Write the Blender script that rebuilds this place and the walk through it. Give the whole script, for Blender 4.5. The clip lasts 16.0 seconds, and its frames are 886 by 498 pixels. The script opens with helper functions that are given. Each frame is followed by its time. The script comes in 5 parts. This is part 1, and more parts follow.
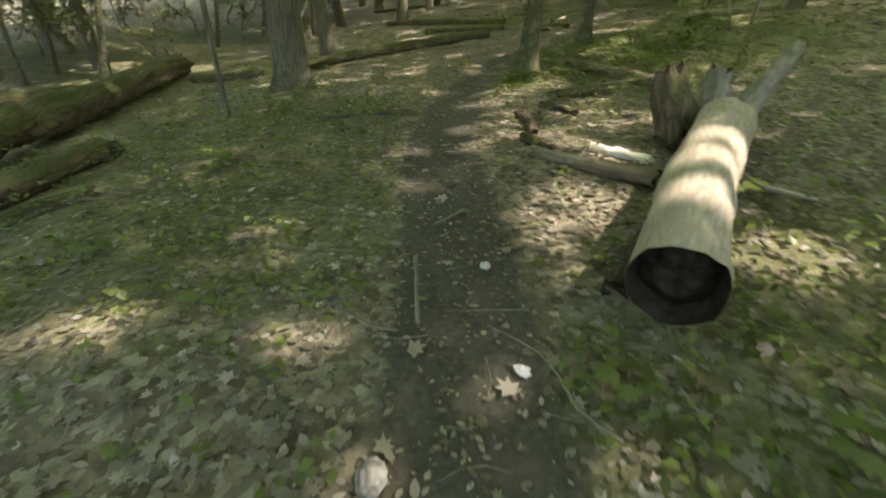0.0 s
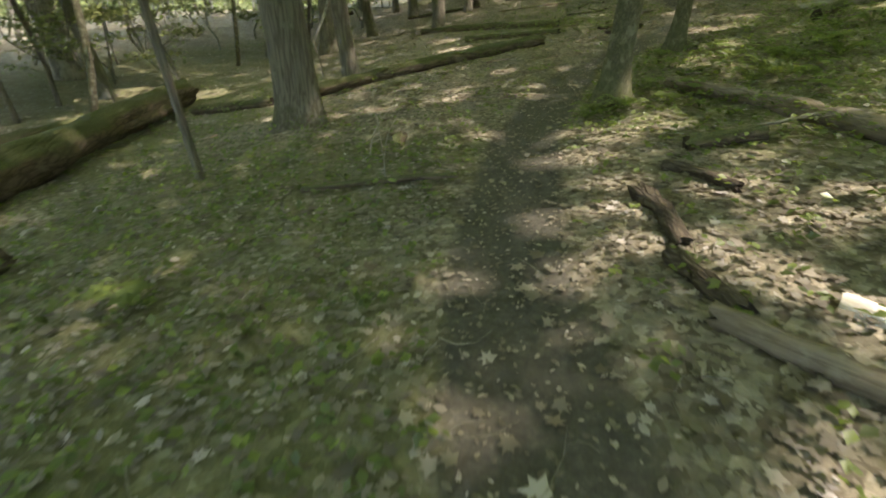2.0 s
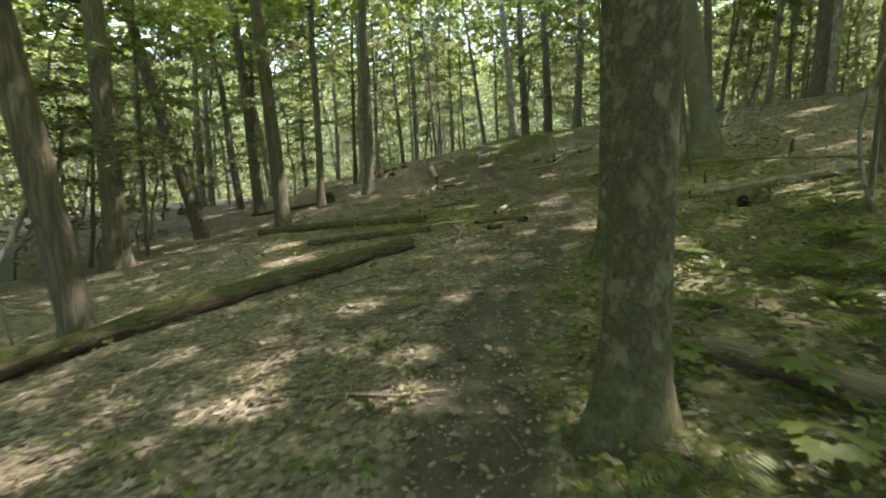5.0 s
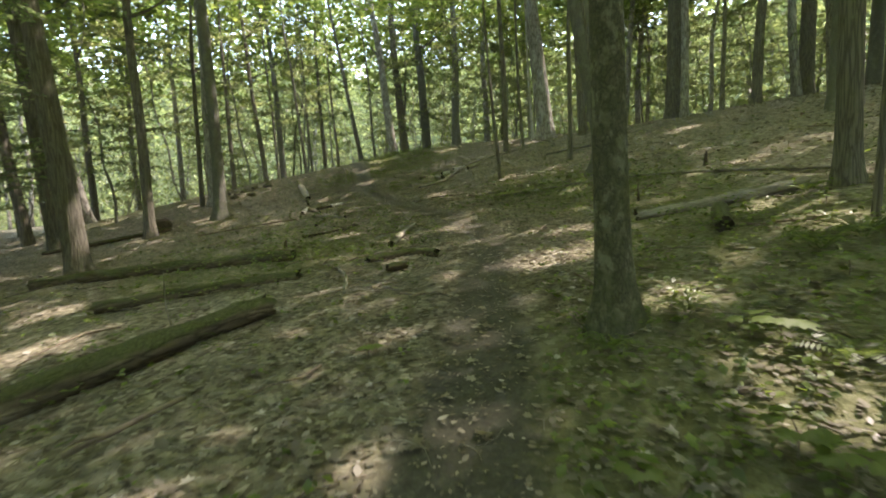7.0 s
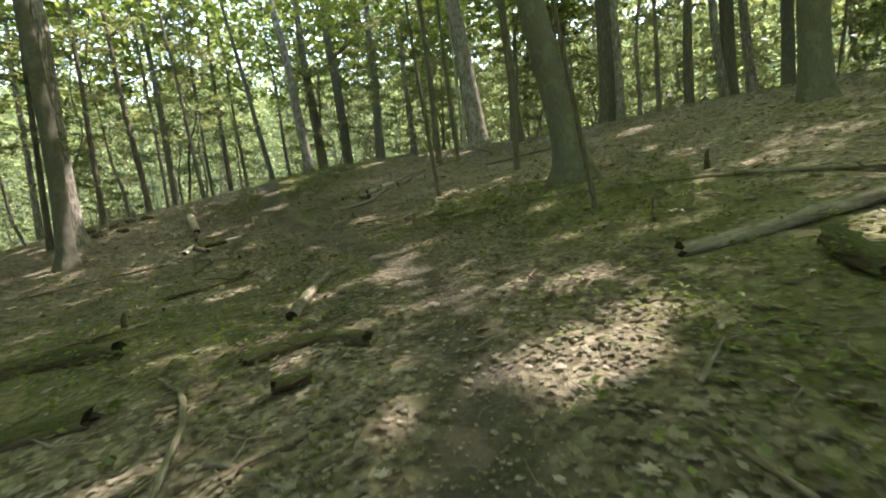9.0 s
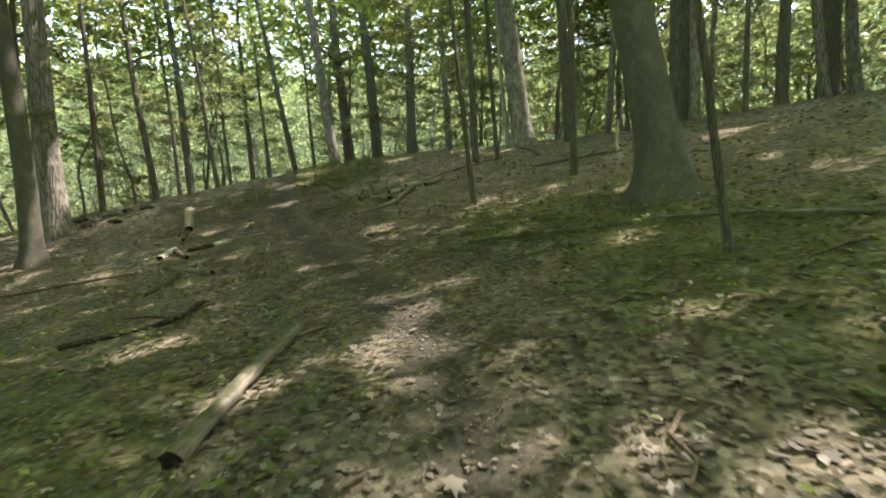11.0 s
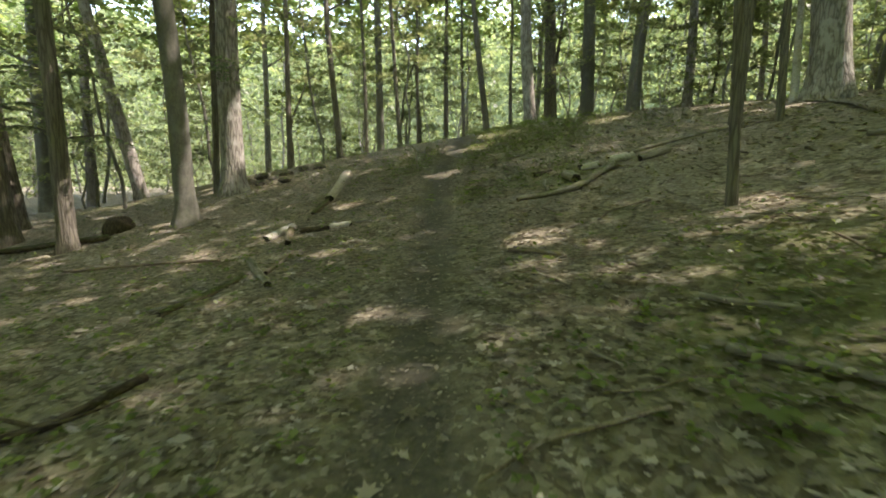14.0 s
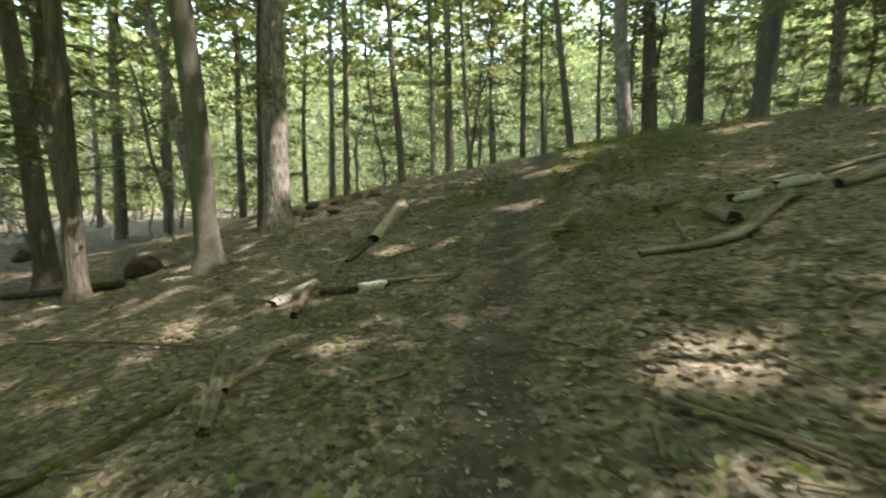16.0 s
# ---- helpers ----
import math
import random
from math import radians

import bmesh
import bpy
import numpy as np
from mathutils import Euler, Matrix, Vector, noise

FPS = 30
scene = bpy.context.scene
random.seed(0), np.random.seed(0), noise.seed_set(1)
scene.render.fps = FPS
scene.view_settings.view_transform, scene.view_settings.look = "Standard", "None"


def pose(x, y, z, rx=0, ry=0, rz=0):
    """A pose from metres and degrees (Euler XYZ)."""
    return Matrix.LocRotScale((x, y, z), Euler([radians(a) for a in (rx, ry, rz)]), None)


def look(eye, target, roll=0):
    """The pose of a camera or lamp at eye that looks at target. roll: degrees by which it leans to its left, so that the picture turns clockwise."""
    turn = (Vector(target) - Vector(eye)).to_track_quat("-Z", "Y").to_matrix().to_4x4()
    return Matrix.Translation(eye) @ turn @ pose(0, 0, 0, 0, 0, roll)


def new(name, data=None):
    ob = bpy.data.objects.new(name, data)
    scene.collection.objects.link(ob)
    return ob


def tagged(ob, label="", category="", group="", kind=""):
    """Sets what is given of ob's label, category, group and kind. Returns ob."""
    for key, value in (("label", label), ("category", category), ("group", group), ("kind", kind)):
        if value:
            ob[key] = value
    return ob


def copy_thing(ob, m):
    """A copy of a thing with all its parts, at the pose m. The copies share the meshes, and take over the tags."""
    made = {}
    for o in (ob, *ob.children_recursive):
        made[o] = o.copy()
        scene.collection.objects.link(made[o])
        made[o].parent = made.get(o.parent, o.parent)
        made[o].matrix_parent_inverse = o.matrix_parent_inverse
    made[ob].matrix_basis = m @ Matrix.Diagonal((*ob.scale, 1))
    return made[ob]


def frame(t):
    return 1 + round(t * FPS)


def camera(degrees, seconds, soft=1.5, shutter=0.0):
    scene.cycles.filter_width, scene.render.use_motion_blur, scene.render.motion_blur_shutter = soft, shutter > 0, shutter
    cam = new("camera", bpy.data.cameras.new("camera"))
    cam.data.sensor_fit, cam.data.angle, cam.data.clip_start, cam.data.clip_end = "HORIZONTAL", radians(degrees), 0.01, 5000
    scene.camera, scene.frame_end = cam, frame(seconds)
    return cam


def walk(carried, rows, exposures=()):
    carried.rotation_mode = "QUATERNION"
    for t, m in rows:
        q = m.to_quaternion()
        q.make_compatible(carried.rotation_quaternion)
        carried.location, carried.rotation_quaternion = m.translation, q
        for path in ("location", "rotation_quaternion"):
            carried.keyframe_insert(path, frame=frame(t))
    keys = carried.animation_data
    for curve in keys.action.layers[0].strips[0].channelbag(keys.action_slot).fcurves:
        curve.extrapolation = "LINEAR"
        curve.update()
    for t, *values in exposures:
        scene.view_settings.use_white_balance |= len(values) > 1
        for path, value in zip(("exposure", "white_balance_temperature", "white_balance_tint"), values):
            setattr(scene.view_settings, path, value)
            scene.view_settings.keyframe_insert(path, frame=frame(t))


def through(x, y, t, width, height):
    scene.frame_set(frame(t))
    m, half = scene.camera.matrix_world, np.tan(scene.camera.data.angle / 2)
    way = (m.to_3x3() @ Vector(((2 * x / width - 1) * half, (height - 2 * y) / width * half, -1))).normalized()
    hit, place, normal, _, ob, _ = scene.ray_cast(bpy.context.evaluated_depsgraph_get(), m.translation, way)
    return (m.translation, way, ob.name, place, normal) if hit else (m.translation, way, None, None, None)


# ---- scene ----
cam = camera(90.9, 16.0, soft=1.8, shutter=0.35)
METRES, EYE, TILT, LEAN, TURN = 22.0, 1.5, -29.7, -2.4, 0.0
ROWS = [
    (0.0, 0.0, 0.0, 0.0, 0.0, 0.0, -0.0),
    (0.5, -0.0005, 0.0211, 0.0139, 4.12, 0.17, -6.77),
    (1.0, -0.0025, 0.0447, 0.028, 8.95, 0.81, -6.42),
    (1.5, -0.0092, 0.0708, 0.0423, 8.89, -0.9, -5.05),
    (2.0, -0.0096, 0.0989, 0.0583, 4.84, 0.18, 0.2),
    (2.5, -0.01, 0.1256, 0.0746, 3.43, 8.04, 2.06),
    (3.0, -0.0078, 0.1534, 0.0898, -0.72, 10.48, 3.52),
    (3.5, -0.0043, 0.1822, 0.1046, 0.72, 11.16, 7.19),
    (4.0, 0.0035, 0.2099, 0.123, -4.54, 16.65, 4.94),
    (4.5, 0.0077, 0.2407, 0.1421, -6.34, 20.63, 7.16),
    (7.0, 0.0384, 0.3747, 0.2228, -23.37, 20.02, 18.57),
    (7.5, 0.051, 0.3976, 0.2384, -18.76, 22.99, 23.21),
    (8.0, 0.066, 0.4231, 0.2558, -23.71, 22.02, 22.62),
    (8.5, 0.0845, 0.4485, 0.2722, -23.36, 21.86, 25.54),
    (9.0, 0.1031, 0.469, 0.2881, -31.08, 18.95, 25.53),
    (11.5, 0.1936, 0.5623, 0.3577, -26.98, 19.1, 19.43),
    (12.0, 0.2134, 0.5823, 0.3708, -25.57, 17.43, 17.9),
    (12.5, 0.2338, 0.6005, 0.3837, -23.92, 17.27, 15.34),
    (13.0, 0.2526, 0.6235, 0.4007, -17.08, 19.4, 13.45),
    (13.5, 0.268, 0.6451, 0.4166, -15.28, 18.81, 7.32),
    (14.0, 0.2791, 0.6681, 0.4335, -5.7, 19.87, 5.23),
    (14.5, 0.2863, 0.6942, 0.4514, -8.13, 19.77, 4.45),
    (15.0, 0.29, 0.7185, 0.4703, -2.85, 20.37, 4.92),
    (15.5, 0.2919, 0.7427, 0.4872, -3.78, 21.68, 3.63),
    (16.0, 0.2937, 0.7654, 0.5033, 3.1, 22.63, 1.02),
]
EXPOSURES = [(0.0, 3.8, 8350, 11), (4.0, 3.8, 8000, 12), (16.0, 3.82, 7850, 13)]
walk(cam, [(t, pose(0, 0, EYE, TILT, LEAN, TURN) @ pose(METRES * x, METRES * y, METRES * z, 90 + pitch, roll, yaw)) for t, x, y, z, yaw, pitch, roll in ROWS], EXPOSURES)

# ---- light: high summer sun through the canopy, clear sky ----
SUN_ELEVATION, SUN_AZIMUTH = 60.0, -10.0        # azimuth: degrees from +x towards +y
TO_SUN = Vector((math.cos(radians(SUN_ELEVATION)) * math.cos(radians(SUN_AZIMUTH)),
                 math.cos(radians(SUN_ELEVATION)) * math.sin(radians(SUN_AZIMUTH)),
                 math.sin(radians(SUN_ELEVATION))))
world = bpy.data.worlds.new("sky_world")
scene.world = world
world.use_nodes = True
wn = world.node_tree.nodes
sky = wn.new("ShaderNodeTexSky")
sky.sky_type, sky.sun_disc = "NISHITA", False
sky.sun_elevation = radians(SUN_ELEVATION)
sky.sun_rotation = radians(90 - SUN_AZIMUTH)
world.node_tree.links.new(sky.outputs[0], wn["Background"].inputs[0])
wn["Background"].inputs[1].default_value = 0.15
sun_data = bpy.data.lights.new("sun", "SUN")
sun_data.energy, sun_data.angle, sun_data.color = 1.0, radians(0.9), (1.0, 0.955, 1.04)
sun_lamp = new("sun", sun_data)
sun_lamp.matrix_world = look(TO_SUN * 50, (0, 0, 0))


# ---- materials ----
def material(name, rough=0.85, spec=0.25):
    m = bpy.data.materials.new(name)
    m.use_nodes = True
    n = m.node_tree.nodes
    b = n["Principled BSDF"]
    b.inputs["Roughness"].default_value = rough
    b.inputs["Specular IOR Level"].default_value = spec
    return m, n, m.node_tree.links, b


def coords(n, l, scale=(1, 1, 1), kind="Object"):
    tc, mp = n.new("ShaderNodeTexCoord"), n.new("ShaderNodeMapping")
    mp.inputs["Scale"].default_value = scale
    l.new(tc.outputs[kind], mp.inputs[0])
    return mp.outputs[0]


def noise_tex(n, l, vec, scale, detail=4, rough=0.6):
    t = n.new("ShaderNodeTexNoise")
    t.inputs["Scale"].default_value, t.inputs["Detail"].default_value, t.inputs["Roughness"].default_value = scale, detail, rough
    l.new(vec, t.inputs["Vector"])
    return t.outputs[0]


def ramp(n, l, fac, stops):
    r = n.new("ShaderNodeValToRGB")
    e = r.color_ramp.elements
    while len(e) < len(stops):
        e.new(0.5)
    for k, (p, c) in zip(e, stops):
        k.position, k.color = p, (*c, 1)
    l.new(fac, r.inputs[0])
    return r.outputs[0]


def mix(n, l, fac, a, b, kind="MIX"):
    x = n.new("ShaderNodeMix")
    x.data_type, x.blend_type = "RGBA", kind
    for s, v in ((x.inputs[0], fac), (x.inputs[6], a), (x.inputs[7], b)):
        if isinstance(v, (int, float)):
            s.default_value = v
        elif isinstance(v, tuple):
            s.default_value = (*v, 1)
        else:
            l.new(v, s)
    return x.outputs[2]


def maths(n, l, op, a, b=0.0, clamp=False):
    x = n.new("ShaderNodeMath")
    x.operation, x.use_clamp = op, clamp
    for s, v in ((x.inputs[0], a), (x.inputs[1], b)):
        if isinstance(v, (int, float)):
            s.default_value = v
        else:
            l.new(v, s)
    return x.outputs[0]


def bump(n, l, b, height, strength, dist):
    x = n.new("ShaderNodeBump")
    x.inputs["Strength"].default_value, x.inputs["Distance"].default_value = strength, dist
    l.new(height, x.inputs["Height"])
    l.new(x.outputs[0], b.inputs["Normal"])


def bark_material(name, dark, light, patch, patch_at=0.62, stretch=0.18, scale=14, depth=0.03, moss=0.0, crack=0.6, patches=3.2):
    m, n, l, b = material(name, 0.9, 0.15)
    v = coords(n, l, (1, 1, stretch))
    vo = n.new("ShaderNodeTexVoronoi")
    vo.feature = "DISTANCE_TO_EDGE"
    vo.inputs["Scale"].default_value = scale
    wob = noise_tex(n, l, v, scale * 0.5, 3)
    add = n.new("ShaderNodeVectorMath")
    add.operation = "ADD"
    sc = n.new("ShaderNodeVectorMath")
    sc.operation = "SCALE"
    sc.inputs[3].default_value = 0.12
    l.new(wob, sc.inputs[0]), l.new(v, add.inputs[0]), l.new(sc.outputs[0], add.inputs[1])
    l.new(add.outputs[0], vo.inputs["Vector"])
    fine = noise_tex(n, l, v, scale * 3.5, 5, 0.7)
    h = maths(n, l, "ADD", maths(n, l, "MINIMUM", maths(n, l, "MULTIPLY", vo.outputs[0], 3.0 * crack / 0.6), crack), maths(n, l, "MULTIPLY", fine, 0.5))
    c = ramp(n, l, h, [(0.1 + 0.1 * crack, dark), (0.35 + 0.8 * crack, light)])
    big = noise_tex(n, l, coords(n, l, (1, 1, 0.7)), patches, 6, 0.65)
    c = mix(n, l, ramp(n, l, big, [(patch_at - 0.06, (0, 0, 0)), (patch_at + 0.04, (1, 1, 1))]), c, patch)
    if moss:
        g = n.new("ShaderNodeNewGeometry")
        sep = n.new("ShaderNodeSeparateXYZ")
        l.new(g.outputs["Normal"], sep.inputs[0])
        mn = noise_tex(n, l, coords(n, l), 5, 6, 0.7)
        fac = maths(n, l, "MULTIPLY", maths(n, l, "ADD", maths(n, l, "ADD", maths(n, l, "MULTIPLY", sep.outputs[2], 0.7), mn), moss - 1.0), 3.0, True)
        mc = ramp(n, l, noise_tex(n, l, coords(n, l), 40, 4), [(0.3, (0.036, 0.04, 0.018)), (0.7, (0.085, 0.092, 0.039))])
        c = mix(n, l, fac, c, mc)
    l.new(c, b.inputs["Base Color"])
    bump(n, l, b, h, 0.9, depth)
    return m


BARK_DARK = bark_material("bark_dark", (0.055, 0.05, 0.04), (0.17, 0.155, 0.122), (0.19, 0.19, 0.15), 0.66, 0.07, 20, 0.03, moss=0.42, crack=0.35)
BARK_GREY = bark_material("bark_grey", (0.085, 0.083, 0.068), (0.15, 0.147, 0.12), (0.165, 0.163, 0.133), 0.58, 0.22, 24, 0.01, moss=0.34, crack=0.16, patches=4.5)
BARK_MOTTLED = bark_material("bark_mottled", (0.036, 0.035, 0.024), (0.105, 0.1, 0.066), (0.17, 0.168, 0.115), 0.56, 0.6, 22, 0.012, moss=0.56, crack=0.2, patches=11)
BARK_PALE = bark_material("bark_pale", (0.09, 0.082, 0.068), (0.28, 0.26, 0.22), (0.34, 0.33, 0.285), 0.58, 0.16, 12, 0.025)
BARK_MOSSY = bark_material("bark_mossy", (0.035, 0.026, 0.018), (0.13, 0.105, 0.075), (0.17, 0.14, 0.1), 0.62, 0.2, 12, 0.03, 0.42, crack=0.3)
DEAD_WOOD = bark_material("dead_wood", (0.06, 0.048, 0.034), (0.19, 0.155, 0.115), (0.25, 0.215, 0.165), 0.6, 0.12, 16, 0.012, crack=0.15)
DEAD_GREY = bark_material("dead_grey_wood", (0.09, 0.08, 0.06), (0.25, 0.23, 0.185), (0.33, 0.31, 0.26), 0.6, 0.12, 16, 0.01, moss=0.06, crack=0.15)
WEATHERED = bark_material("weathered_pale_wood", (0.17, 0.14, 0.1), (0.37, 0.325, 0.26), (0.26, 0.22, 0.165), 0.58, 0.14, 18, 0.012, crack=0.12)
BIRCH = bark_material("birch_bark", (0.2, 0.18, 0.15), (0.46, 0.44, 0.39), (0.16, 0.14, 0.11), 0.58, 2.5, 9, 0.006, crack=0.12)
ROTTEN = bark_material("rotten_wood", (0.02, 0.016, 0.012), (0.08, 0.065, 0.045), (0.12, 0.09, 0.06), 0.62, 0.25, 18, 0.03, crack=0.3)
BLEACHED = bark_material("bleached_wood", (0.33, 0.295, 0.24), (0.58, 0.53, 0.45), (0.48, 0.43, 0.35), 0.58, 0.12, 18, 0.01, crack=0.12)
STONE = bark_material("lichen_stone", (0.07, 0.07, 0.062), (0.2, 0.195, 0.175), (0.28, 0.28, 0.25), 0.58, 1.0, 12, 0.01)
STONE_PALE = bark_material("pale_stone", (0.3, 0.3, 0.28), (0.5, 0.5, 0.47), (0.6, 0.6, 0.56), 0.6, 1.0, 14, 0.006)
STONE_MOSSY = bark_material("mossy_stone", (0.03, 0.028, 0.022), (0.12, 0.11, 0.09), (0.16, 0.15, 0.12), 0.62, 1.0, 10, 0.02, 0.2)


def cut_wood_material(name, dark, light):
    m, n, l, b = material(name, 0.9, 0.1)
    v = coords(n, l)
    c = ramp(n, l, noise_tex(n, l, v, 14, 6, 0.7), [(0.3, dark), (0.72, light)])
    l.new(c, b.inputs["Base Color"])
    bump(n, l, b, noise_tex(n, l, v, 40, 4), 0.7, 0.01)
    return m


# near-black wood ends: the shade inside a hollow is put into the colour
CUT_DARK = cut_wood_material("sawn_end_hollow_shade", (0.006, 0.005, 0.004), (0.06, 0.05, 0.038))
CUT_ROTTEN_SHADED = cut_wood_material("rotten_end_hollow_shade", (0.006, 0.005, 0.004), (0.05, 0.042, 0.03))
CUT_LIGHT = cut_wood_material("sawn_end_light", (0.2, 0.16, 0.1), (0.5, 0.43, 0.32))


def leaf_material(name, stops, through_gain, through=0.55, single=False):
    m = bpy.data.materials.new(name)
    m.use_nodes = True
    n, l = m.node_tree.nodes, m.node_tree.links
    n.remove(n["Principled BSDF"])
    g = n.new("ShaderNodeNewGeometry")
    o = n.new("ShaderNodeObjectInfo")
    c = ramp(n, l, o.outputs["Random"] if single else g.outputs["Random Per Island"], stops)
    d, t, gl, mx, mg = (n.new(k) for k in ("ShaderNodeBsdfDiffuse", "ShaderNodeBsdfTranslucent", "ShaderNodeBsdfGlossy", "ShaderNodeMixShader", "ShaderNodeMixShader"))
    l.new(c, d.inputs[0])
    l.new(mix(n, l, 1.0, c, through_gain, "MULTIPLY"), t.inputs[0])
    gl.inputs["Roughness"].default_value = 0.45
    mx.inputs[0].default_value, mg.inputs[0].default_value = through, 0.04
    l.new(d.outputs[0], mx.inputs[1]), l.new(t.outputs[0], mx.inputs[2])
    l.new(mx.outputs[0], mg.inputs[1]), l.new(gl.outputs[0], mg.inputs[2])
    l.new(mg.outputs[0], n["Material Output"].inputs[0])
    return m


LEAF = leaf_material("leaf_green", [(0.0, (0.035, 0.055, 0.012)), (0.45, (0.075, 0.102, 0.022)), (0.8, (0.115, 0.142, 0.032)), (1.0, (0.17, 0.185, 0.05))], (1.95, 1.9, 2.0), 0.7)
# transmission set above natural, so the roof casts green light on the ground
LEAF_HIGH = leaf_material("leaf_bright_canopy", [(0.0, (0.06, 0.085, 0.014)), (0.5, (0.09, 0.12, 0.02)), (1.0, (0.13, 0.15, 0.026))], (3.7, 3.75, 3.0), 0.75)
LEAF_LIGHT = leaf_material("leaf_light_green", [(0.0, (0.055, 0.07, 0.024)), (0.5, (0.09, 0.112, 0.038)), (1.0, (0.15, 0.168, 0.066))], (2.05, 1.95, 2.1), 0.72)
LEAF_MID = leaf_material("leaf_mid_canopy", [(0.0, (0.055, 0.08, 0.014)), (0.5, (0.085, 0.115, 0.02)), (1.0, (0.13, 0.15, 0.03))], (2.6, 2.55, 3.2), 0.72)
LEAF_FAR = leaf_material("leaf_far", [(0.0, (0.055, 0.072, 0.02)), (0.5, (0.085, 0.108, 0.03)), (1.0, (0.13, 0.15, 0.046))], (2.6, 2.55, 3.2), 0.72)
NEEDLES = leaf_material("needles", [(0.0, (0.05, 0.07, 0.036)), (0.6, (0.09, 0.12, 0.056)), (1.0, (0.13, 0.16, 0.075))], (2.0, 2.0, 1.7))
SEEDLING = leaf_material("seedling_leaf", [(0.0, (0.06, 0.085, 0.022)), (0.6, (0.1, 0.14, 0.032)), (1.0, (0.17, 0.22, 0.045))], (1.0, 1.0, 0.8))
LITTER = leaf_material("dry_leaf", [(0.0, (0.115, 0.1, 0.072)), (0.3, (0.165, 0.147, 0.107)), (0.7, (0.25, 0.226, 0.17)), (0.92, (0.335, 0.307, 0.245)), (1.0, (0.5, 0.465, 0.42))], (0.6, 0.55, 0.45))

# ---- the ground's shape ----
HUMPS_X = (-15, -8, -1, 6, 13, 20, 27)
HUMPS_Y = (-2, 4, 10, 16, 22, 28, 34, 40, 46)
HUMPS = np.array([
    [-0.298, -0.641, -0.649, -0.679, -0.559, -0.465, -0.247],
    [0.02, 0.081, 0.164, 0.008, -0.347, -0.482, -0.273],
    [-0.238, -0.696, -0.573, -0.548, 0.404, 0.214, 0.024],
    [-0.241, -0.604, 0.352, -0.882, 0.108, -0.066, 0.307],
    [0.29, -0.58, 0.407, -0.38, -0.113, -0.214, 0.393],
    [0.455, -1.151, -0.651, -0.557, -0.015, 0.428, 0.027],
    [0.341, -0.492, 0.802, 0.078, -0.021, 0.054, -0.294],
    [0.219, -0.44, 0.44, 0.333, 1.44, 0.518, 0.21],
    [0.193, -0.562, -0.704, -1.23, -0.854, -1.023, 0.223],
])
PATH_LINE = [Vector(p) for p in ((0.3, -6), (0.2, 0), (0.15, 1.7), (0.14, 3.0), (0.0, 4.9), (0.2, 6.5), (0.4, 7.8), (0.85, 9.1), (1.55, 11.0), (2.6, 12.3), (3.85, 14.0), (4.85, 15.3),
                                 (5.75, 17.3), (6.2, 19.6), (6.5, 22.0), (6.8, 24.4), (7.2, 27.2), (7.52, 29.2), (8.2, 31.2), (9.0, 34), (9.6, 40), (10, 60))]



def soft_clip(v, lo, hi):
    v = np.asarray(v, float)
    mid, half = (lo + hi) / 2, (hi - lo) / 2
    u = (v - mid) / half
    return mid + half * np.where(np.abs(u) < 0.8, u, np.sign(u) * (0.8 + 0.2 * np.tanh((np.abs(u) - 0.8) / 0.2)))


def ground_z(x, y):
    x, y = soft_clip(x, -30, 36), soft_clip(y, -14, 54)
    z = 1.639 + 0.116 * x + 0.029 * y
    for j, b in enumerate(HUMPS_Y):
        for i, a in enumerate(HUMPS_X):
            z = z + HUMPS[j, i] * np.exp(-((x - a) ** 2 + (y - b) ** 2) / (2 * 6.5 ** 2))
    return z


def path_distance(x, y):
    x, y = np.asarray(x, float), np.asarray(y, float)
    best = np.full(np.broadcast(x, y).shape, 1e9)
    for p, q in zip(PATH_LINE, PATH_LINE[1:]):
        dx, dy = q.x - p.x, q.y - p.y
        s = np.clip(((x - p.x) * dx + (y - p.y) * dy) / (dx * dx + dy * dy), 0, 1)
        best = np.minimum(best, np.hypot(x - p.x - s * dx, y - p.y - s * dy))
    return best


def waves(x, y, seed):
    """Smooth uneven noise, about -1 to 1, on arrays."""
    r = np.random.RandomState(seed)
    out = 0
    for k in range(10):
        a, w, ph = r.uniform(0, 6.28), r.uniform(0.6, 1.7), r.uniform(0, 6.28)
        out = out + np.sin((x * math.cos(a) + y * math.sin(a)) * w + ph)
    return out / 3.5


def floor_z(x, y):
    """The ground with its small unevenness and the trodden path."""
    x, y = np.asarray(x, float), np.asarray(y, float)
    d = path_distance(x, y)
    rough = 0.022 * waves(x * 3, y * 3, 5) + 0.012 * waves(x * 9, y * 9, 6)
    return ground_z(x, y) + rough * np.clip(d / 0.5, 0.25, 1) - 0.035 * np.exp(-(d / 0.35) ** 2)


def gz(x, y):
    return float(floor_z(x, y))


# ---- mesh helpers ----
def mesh_from(name, verts, faces, mat, smooth=False):
    me = bpy.data.meshes.new(name)
    me.from_pydata([tuple(v) for v in verts], [], faces)
    me.materials.append(mat)
    if smooth:
        me.polygons.foreach_set("use_smooth", [True] * len(me.polygons))
    me.update()
    return me


